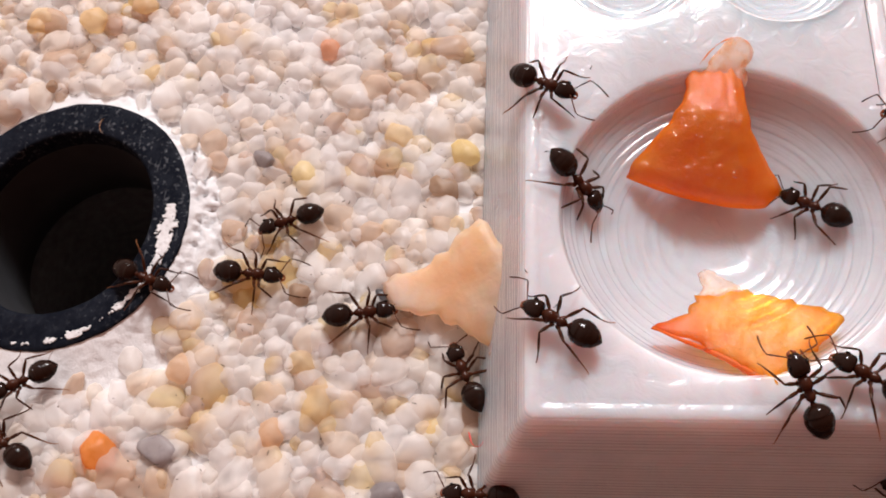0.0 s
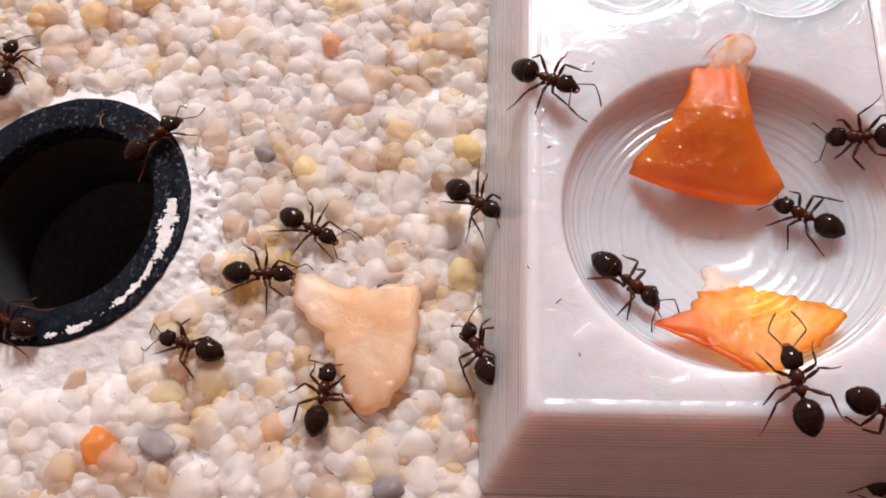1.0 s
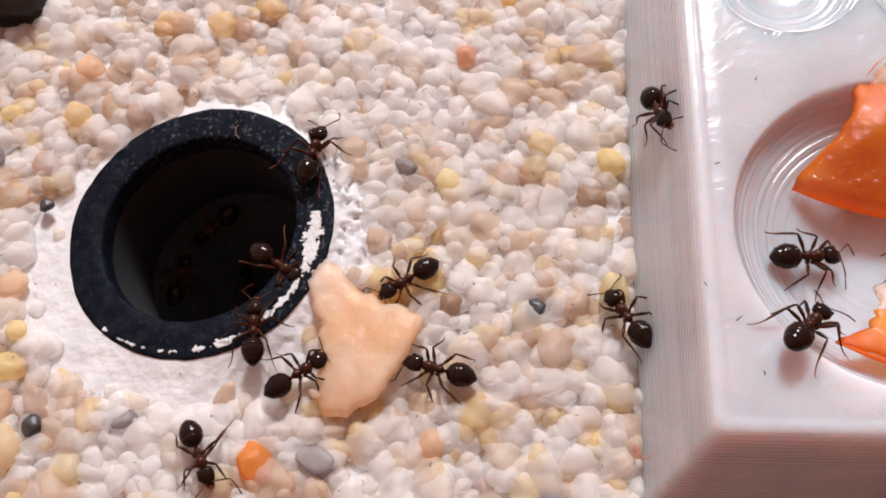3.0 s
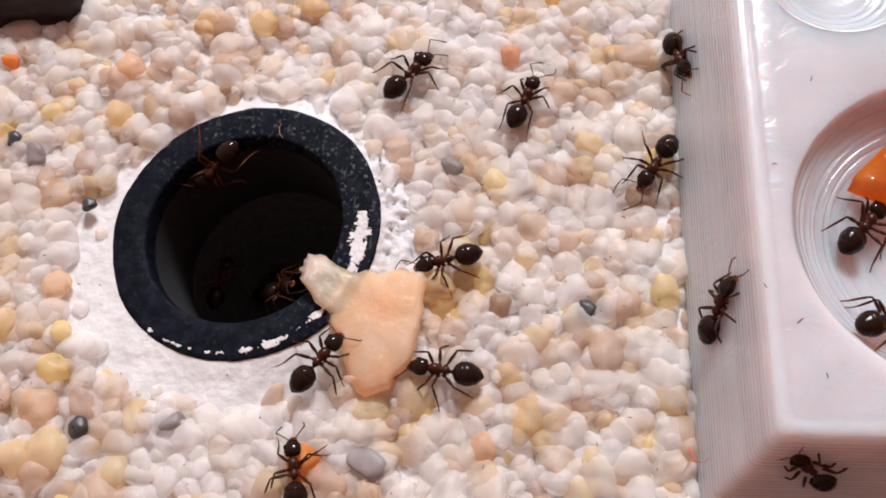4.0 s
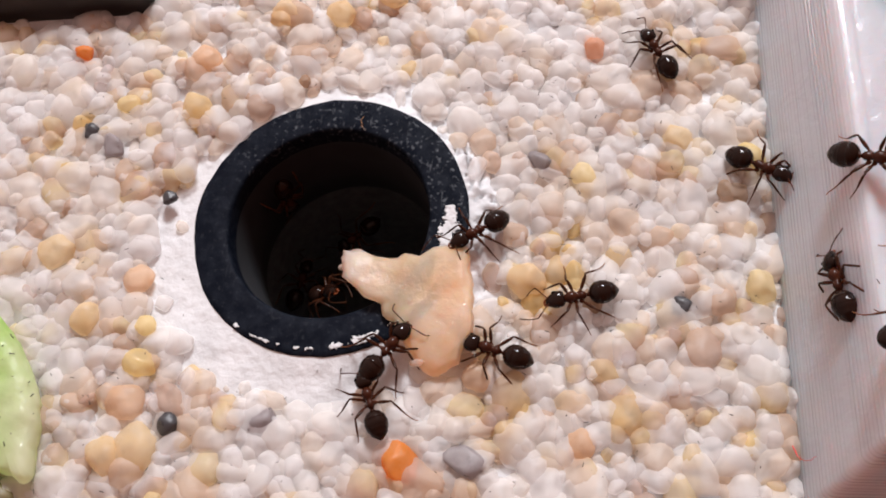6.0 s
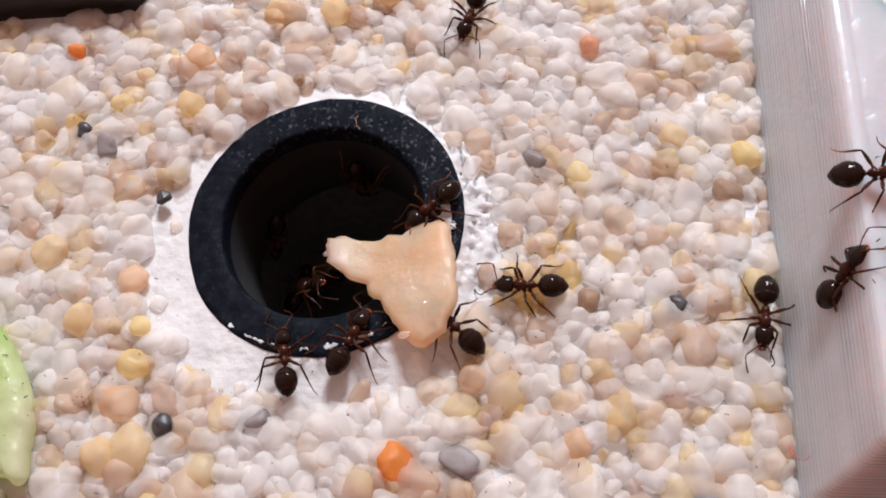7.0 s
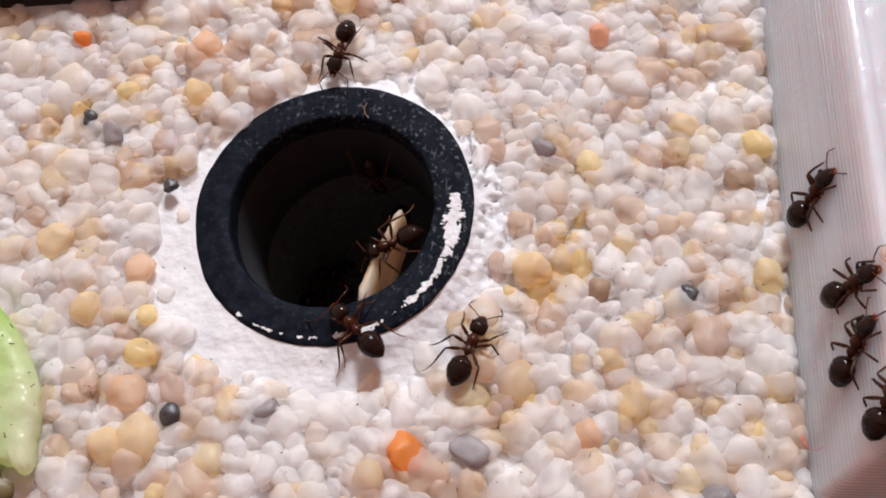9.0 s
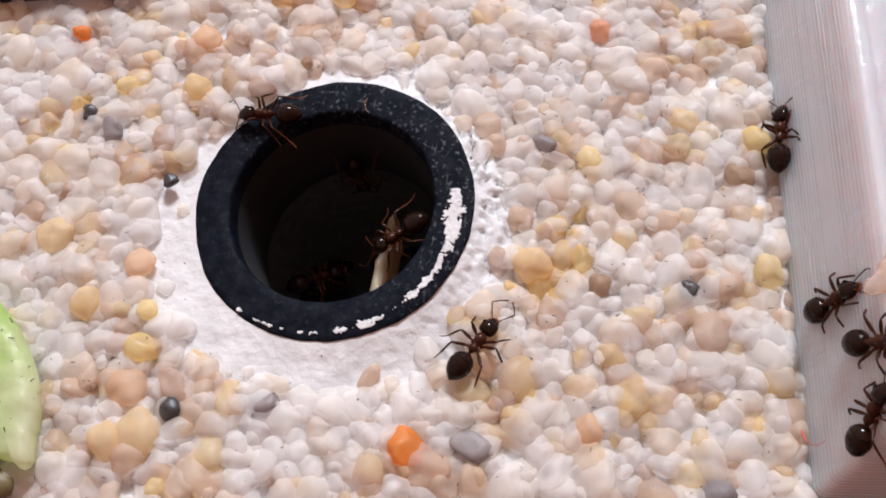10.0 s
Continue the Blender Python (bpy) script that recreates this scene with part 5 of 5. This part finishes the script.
    trails.append([
        (0, -19.72, 5.92, -0.01, 0, -0, 74), (1.6, -10.64, 4.13, -0.04, 4, 2, 33), (2, -8.01, 8.25, -0.01, -0, 0, 53), (2.2, -6.26, 8.94, -0.08, 5, -3, 64),
        (2.3, -3.51, 11.13, -0.03, 2, -1, 60), (2.5, -1.44, 14.85, -0, 0, -0, 91), (2.7, -1.48, 18.12, -0.01, 0, 0, 83), (4, -0.6, 25.73, -0.01, 0, 0, 78),
        (10, -1.96, 27.85, -0.01, -0, 0, 77),
    ])
    trails.append([
        (0, -8.13, 4.15, -0.42, 8, -6, 92), (0.8, -5.46, 7.29, -0.29, 2, -7, 90), (1, -5, 10.14, -0.06, 1, -3, 89), (1.15, -3.62, 13.31, -0.01, 0, -0, 72),
        (1.3, -3.65, 16.62, -0.01, 0, 0, 85), (2.3, -10.87, 16.59, -0.01, 0, 0, 29), (2.5, -6.54, 14.27, -0.01, 0, 0, 24), (2.7, -3.96, 14.01, -0.01, -0, -0, 21),
        (2.9, -2.54, 16.99, -0.01, 0, 0, 55), (4, -2.81, 28.29, -0, -0, -0, 79), (10, -5.72, 27.9, -0.01, 0, 0, 78),
    ])
    trails.append([
        (0, 0.1, -9.96, 0.01, 1, 1, -152), (0.3, -1.04, -8.91, -0.06, 2, 3, 180), (0.5, -2.04, -8.13, -0.15, 3, 4, 173), (1, -1.51, -6.68, -0.15, -2, 5, 159),
        (1.15, -2.83, -3.08, -9.52, -2, 2, 121), (1.3, -4.15, 0.51, -18.9, 0, -0, 83), (2, -4.13, 0.67, -9.9, 0, -0, 81), (10, -3.74, 1.84, -18.9, 0, -0, 64),
    ])
    trails.append([
        (0, -0.25, -13.1, -0.01, 0, 0, 143), (0.3, -3.18, -12.61, -0.01, -0, 0, 151), (1, -7.41, -12.29, -0, 0, 0, 152), (2.5, -12.63, -14.08, -0.01, -0, -0, 152),
        (4, -18.77, -15.53, -0.01, 0, -0, 153), (10, -19.09, -20.39, -0.01, 0, -0, 153),
    ])
    trails.append([
        (0, 24.67, -15.37, -0.01, 0, -0, 177), (0.2, 21.8, -15.48, -0.01, 0, 0, 174), (0.3, 19.58, -14.96, -0.01, 0, 0, 149), (0.5, 17.72, -13.43, -0.01, 0, -0, 129),
        (0.7, 13.9, -9.92, -0, -0, -0, 136), (0.8, 10.56, -8.5, -0.01, 0, 0, 158), (1, 8.95, -7.96, 0.01, -2, -1, 165), (1.5, 8.44, -7.84, 0.05, -2, -3, 163),
        (2, 6.78, -7.27, 0.17, -3, -7, 157), (2.15, 7.02, -7.31, 0.14, 1, -9, 121), (2.3, 7.26, -7.35, 0.11, 6, -7, 85), (2.5, 6.75, -7.72, 0.12, 3, -8, 102),
        (2.7, 6.06, -6.68, 0.31, 5, -6, 76), (3.1, 3.54, -6.14, 0.29, -4, -0, 97), (3.4, 1.64, -2.23, -2.4, 0, -0, 97), (3.6, -0.26, 0.6, -10.65, 0, -0, 60),
        (3.8, -2.15, 3.42, -18.9, 0, -0, 23), (10, -3.1, 2.79, -18.9, 0, -0, 48),
    ])
    trails.append([
        (0, 24.05, -9.11, -0.01, -8, -0, 114), (0.5, 22.5, -9.77, -0.01, 0, 0, 113), (0.7, 20.77, -10.49, -0.01, -0, -0, 102), (1, 16.56, -10.66, -0.01, -0, -0, 81),
        (1.5, 14.08, -9.51, -0.02, 0, -0, 64), (2, 8.67, -8.98, -0.01, 0, 0, 37), (2.5, 7.03, -8.71, -0.01, 1, -0, 36), (2.7, 7.09, -8.77, -0.01, 0, -0, 35),
        (3.8, 5.53, -8.27, 0.13, 8, -2, 42), (4, 5.21, -7.97, 0.2, 6, -4, 52), (4.5, 3.46, -7.59, 0.23, 2, -5, 47), (5, 4.49, -8.07, 0.2, 5, -3, 39),
        (5.5, 4.73, -7.59, 0.25, 5, -3, 42), (5.7, 4.5, -7.66, 0.24, 5, -4, 45), (6.8, 2.5, -7.45, 0.17, -3, -3, 69), (7, 2.24, -7.15, 0.17, -4, -3, 63),
        (7.5, 1.58, -7.07, 0.12, -4, -2, 69), (8, 1.72, -6.29, 0.13, -4, -2, 60), (8.5, 1.47, -7.56, 0.11, -2, -4, 35), (8.75, 1.86, -6.78, 0.14, -4, -2, 67),
        (9, 1.88, -7.14, 0.13, -4, 2, 136), (9.25, 1.77, -4.79, -1.35, 0, 23, 104), (9.375, 1.15, -3.98, -2.62, -5, 11, 60), (9.5, 0.53, -3.16, -3.9, 0, -0, 18),
        (10, -2.14, -0.83, -9.9, 0, -0, 22),
    ])
    trails.append([
        (0, 28.58, -8.61, 6.59, 0, 0, 152), (0.3, 27.25, -8.75, 6.62, -4, 14, 152), (0.5, 26.75, -9.40, 6.35, 0, 35, 155), (0.6, 25.36, -9.05, 2.96, -9, 33, 165), (0.7, 23.86, -8.75, 1.65, 0, 1, -180),
        (1, 25.05, -8.32, 0.86, -31, 14, 114), (1.25, 24.32, -8.74, 0.87, -13, 12, 151), (1.5, 23.58, -9.16, 0.88, 0, -0, -176), (1.625, 23.86, -8.24, 0.44, 0, -0, 142),
        (1.75, 24.14, -7.32, -0.01, -0, 0, 100), (2, 24.63, -4.87, 0.04, -18, -0, 101), (2.5, 24.43, -5.16, 0.23, -18, 7, 115), (2.7, 24.27, -5.41, 0.29, -17, 9, 123),
        (3.8, 24.54, -5.22, 0.09, -18, 2, 108), (3.9, 25.49, -5.48, 1.61, -42, -19, 84), (4, 26.45, -5.74, 3.12, -60, -48, 67), (4.2, 27.36, -5.53, 5.67, -34, -66, 37),
        (4.5, 27.88, -4.74, 6.64, -17, -13, 56), (5, 27.88, -5.68, 6.84, -22, -33, 47), (5.5, 27.69, -4.9, 6.58, -61, -24, 80), (5.7, 27.1, -4.78, 4.93, -68, 28, 101),
        (6.25, 26.78, -5.56, 4.05, -69, -19, 83), (6.8, 26.47, -6.34, 3.17, -42, -63, 45), (7, 27.13, -5.01, 5.04, -51, -58, 55), (7.5, 27.9, -4.38, 6.72, -11, -24, 32),
        (8, 27.33, -6.27, 5.59, -57, -51, 64), (8.5, 27.13, -6.38, 5.01, -37, -65, 40), (9, 26.92, -5.83, 4.43, -13, -70, 14), (9.5, 26.45, -6.54, 3.12, -12, -70, 13),
        (10, 26.42, -6.38, 3.03, -13, -70, 14),
    ])
    trails.append([
        (0, 55.44, -17.26, -0.01, 0, -0, 134), (2.7, 39.28, -15.77, 0.32, -6, -0, 137), (3.5, 33, -13.59, 2.23, -62, -43, 162), (3.8, 30.41, -13.53, 2.42, -57, -53, 153),
        (4, 29.06, -13.07, 3.76, -61, -48, 158), (4.075, 27.67, -13.17, 3.47, -55, -12, 145), (4.15, 26.29, -13.27, 3.19, -57, 24, 135), (4.3, 21.95, -12.68, -0.02, 0, 0, 120),
        (4.5, 21.33, -9.19, -0, -0, -0, 89), (4.7, 21.53, -4.32, -0.01, -0, 0, 94), (5, 21.14, -3.35, -0, 0, -0, 126), (5.2, 19.89, -2.13, -0.01, -0, 0, 144),
        (5.5, 18.36, 0.27, -0.01, 0, 0, 110), (5.7, 20.04, 6.8, -0.01, -0, 0, 88), (6.1, 17.45, 11.27, -0, 0, 0, 135), (6.3, 14.28, 12.05, -0.01, 0, 0, 177),
        (6.5, 11.11, 12.83, -0.02, 0, 0, -141), (6.8, 7.94, 13.24, -0.01, 0, 0, -106), (7, 7.92, 13.32, -0.01, 0, 0, -107), (7.5, 8.36, 13.65, -0.01, 0, -0, -95),
        (7.667, 7.93, 13.78, -0.01, -0, -0, -142), (7.833, 7.49, 13.92, -0.01, -0, -0, 170), (8, 7.06, 14.05, -0.01, 0, -0, 123), (8.3, 4.67, 13.67, -0.01, 0, -0, -170),
        (8.6, 1.85, 13.2, -0, 0, -0, -153), (8.85, -0.27, 12.33, -0.01, -0, -0, -109), (9, -0.18, 10.03, -0.02, 2, 1, -102), (9.2, -1.8, 6.63, -0.18, 4, 3, -130),
        (9.5, -2.04, 5.7, -1.14, -37, 46, -126), (9.75, -3.11, 5.24, -0.39, -40, -0, -179), (10, -4.18, 5.57, -0.37, -2, 5, 178),
    ])
    trails.append([
        (0, 37.23, 22.06, 6.59, -0, 0, -87), (2.7, 29.94, 14.71, 6.6, 0, -0, -86), (3.6, 25.85, 12.72, 1.43, 68, -14, -85), (3.8, 25.21, 11.24, 0.73, 36, -21, -69),
        (4, 25.63, 10.48, 1.01, 58, -21, -80), (4.3, 23.62, 8.8, -0.01, 0, 0, -74), (4.5, 23.86, 8.04, -0.01, 0, 0, -80), (4.8, 23, 5.93, -0.01, 0, -0, -58),
        (5, 24.91, 4.2, 1.23, 17, -28, -42), (5.2, 26.54, 1.25, 3.36, 57, -52, -63), (5.5, 27.37, 0.63, 5.69, 49, -52, -59), (5.7, 27.78, 0.58, 6.77, 29, -45, -45),
        (6.8, 28.06, -0.93, 6.75, 5, -21, 9), (7, 28.08, -0.61, 6.7, 7, -18, -5), (7.3, 27.74, -0.32, 6.72, 35, -42, -54), (7.5, 27.54, -0.55, 6.17, 69, -10, -86),
        (7.7, 26.33, 0.32, 2.77, 67, 33, -103), (7.85, 26.16, -0.61, 2.31, 70, -1, -90), (8, 26, -1.54, 1.85, 65, -34, -76), (8.5, 25.02, -2.33, 1.29, 26, -21, -54),
        (8.75, 25.71, -1.7, 1.7, -14, -64, 16), (9, 26.25, -0.22, 2.55, -46, -61, 50), (9.5, 26.4, 0.7, 2.95, -62, -45, 69), (10, 25.25, 4.15, 0.36, -44, -5, 83),
    ])
    trails.append([
        (0, -21.47, -10.96, -0.01, -0, 0, 1), (5.5, -26.28, -13.46, -0.01, 0, -0, 34), (7.3, -18.79, -12.47, -0.01, 0, 0, 34), (7.6, -14.27, -10.67, -0.01, 0, 0, 34),
        (7.7, -12.17, -8.9, -0.01, 0, -0, 33), (7.8, -9.16, -6.87, -0.1, -1, 4, 27), (7.9, -4.93, -8.02, -0.2, -7, 0, -10), (8, -3.72, -8.09, -0.19, -5, -1, -5),
        (8.1, -3.22, -8.69, -0.16, -4, -3, -28), (8.2, -4.83, -9.7, -0.07, -4, -3, -58), (8.3, -3.42, -11.64, -0, -0, 0, -54), (8.5, -1.17, -14.81, -0.01, 0, -0, -46),
        (8.7, 0.59, -17.36, -0, 0, -0, -48), (10, 2.34, -21.3, -0.01, 0, -0, -71),
    ])
    for n, (ant, rows) in enumerate(zip(ANTS, trails)):
        walk(ant, path(rows))
        stride(ant, rows, n + 1)


motions()
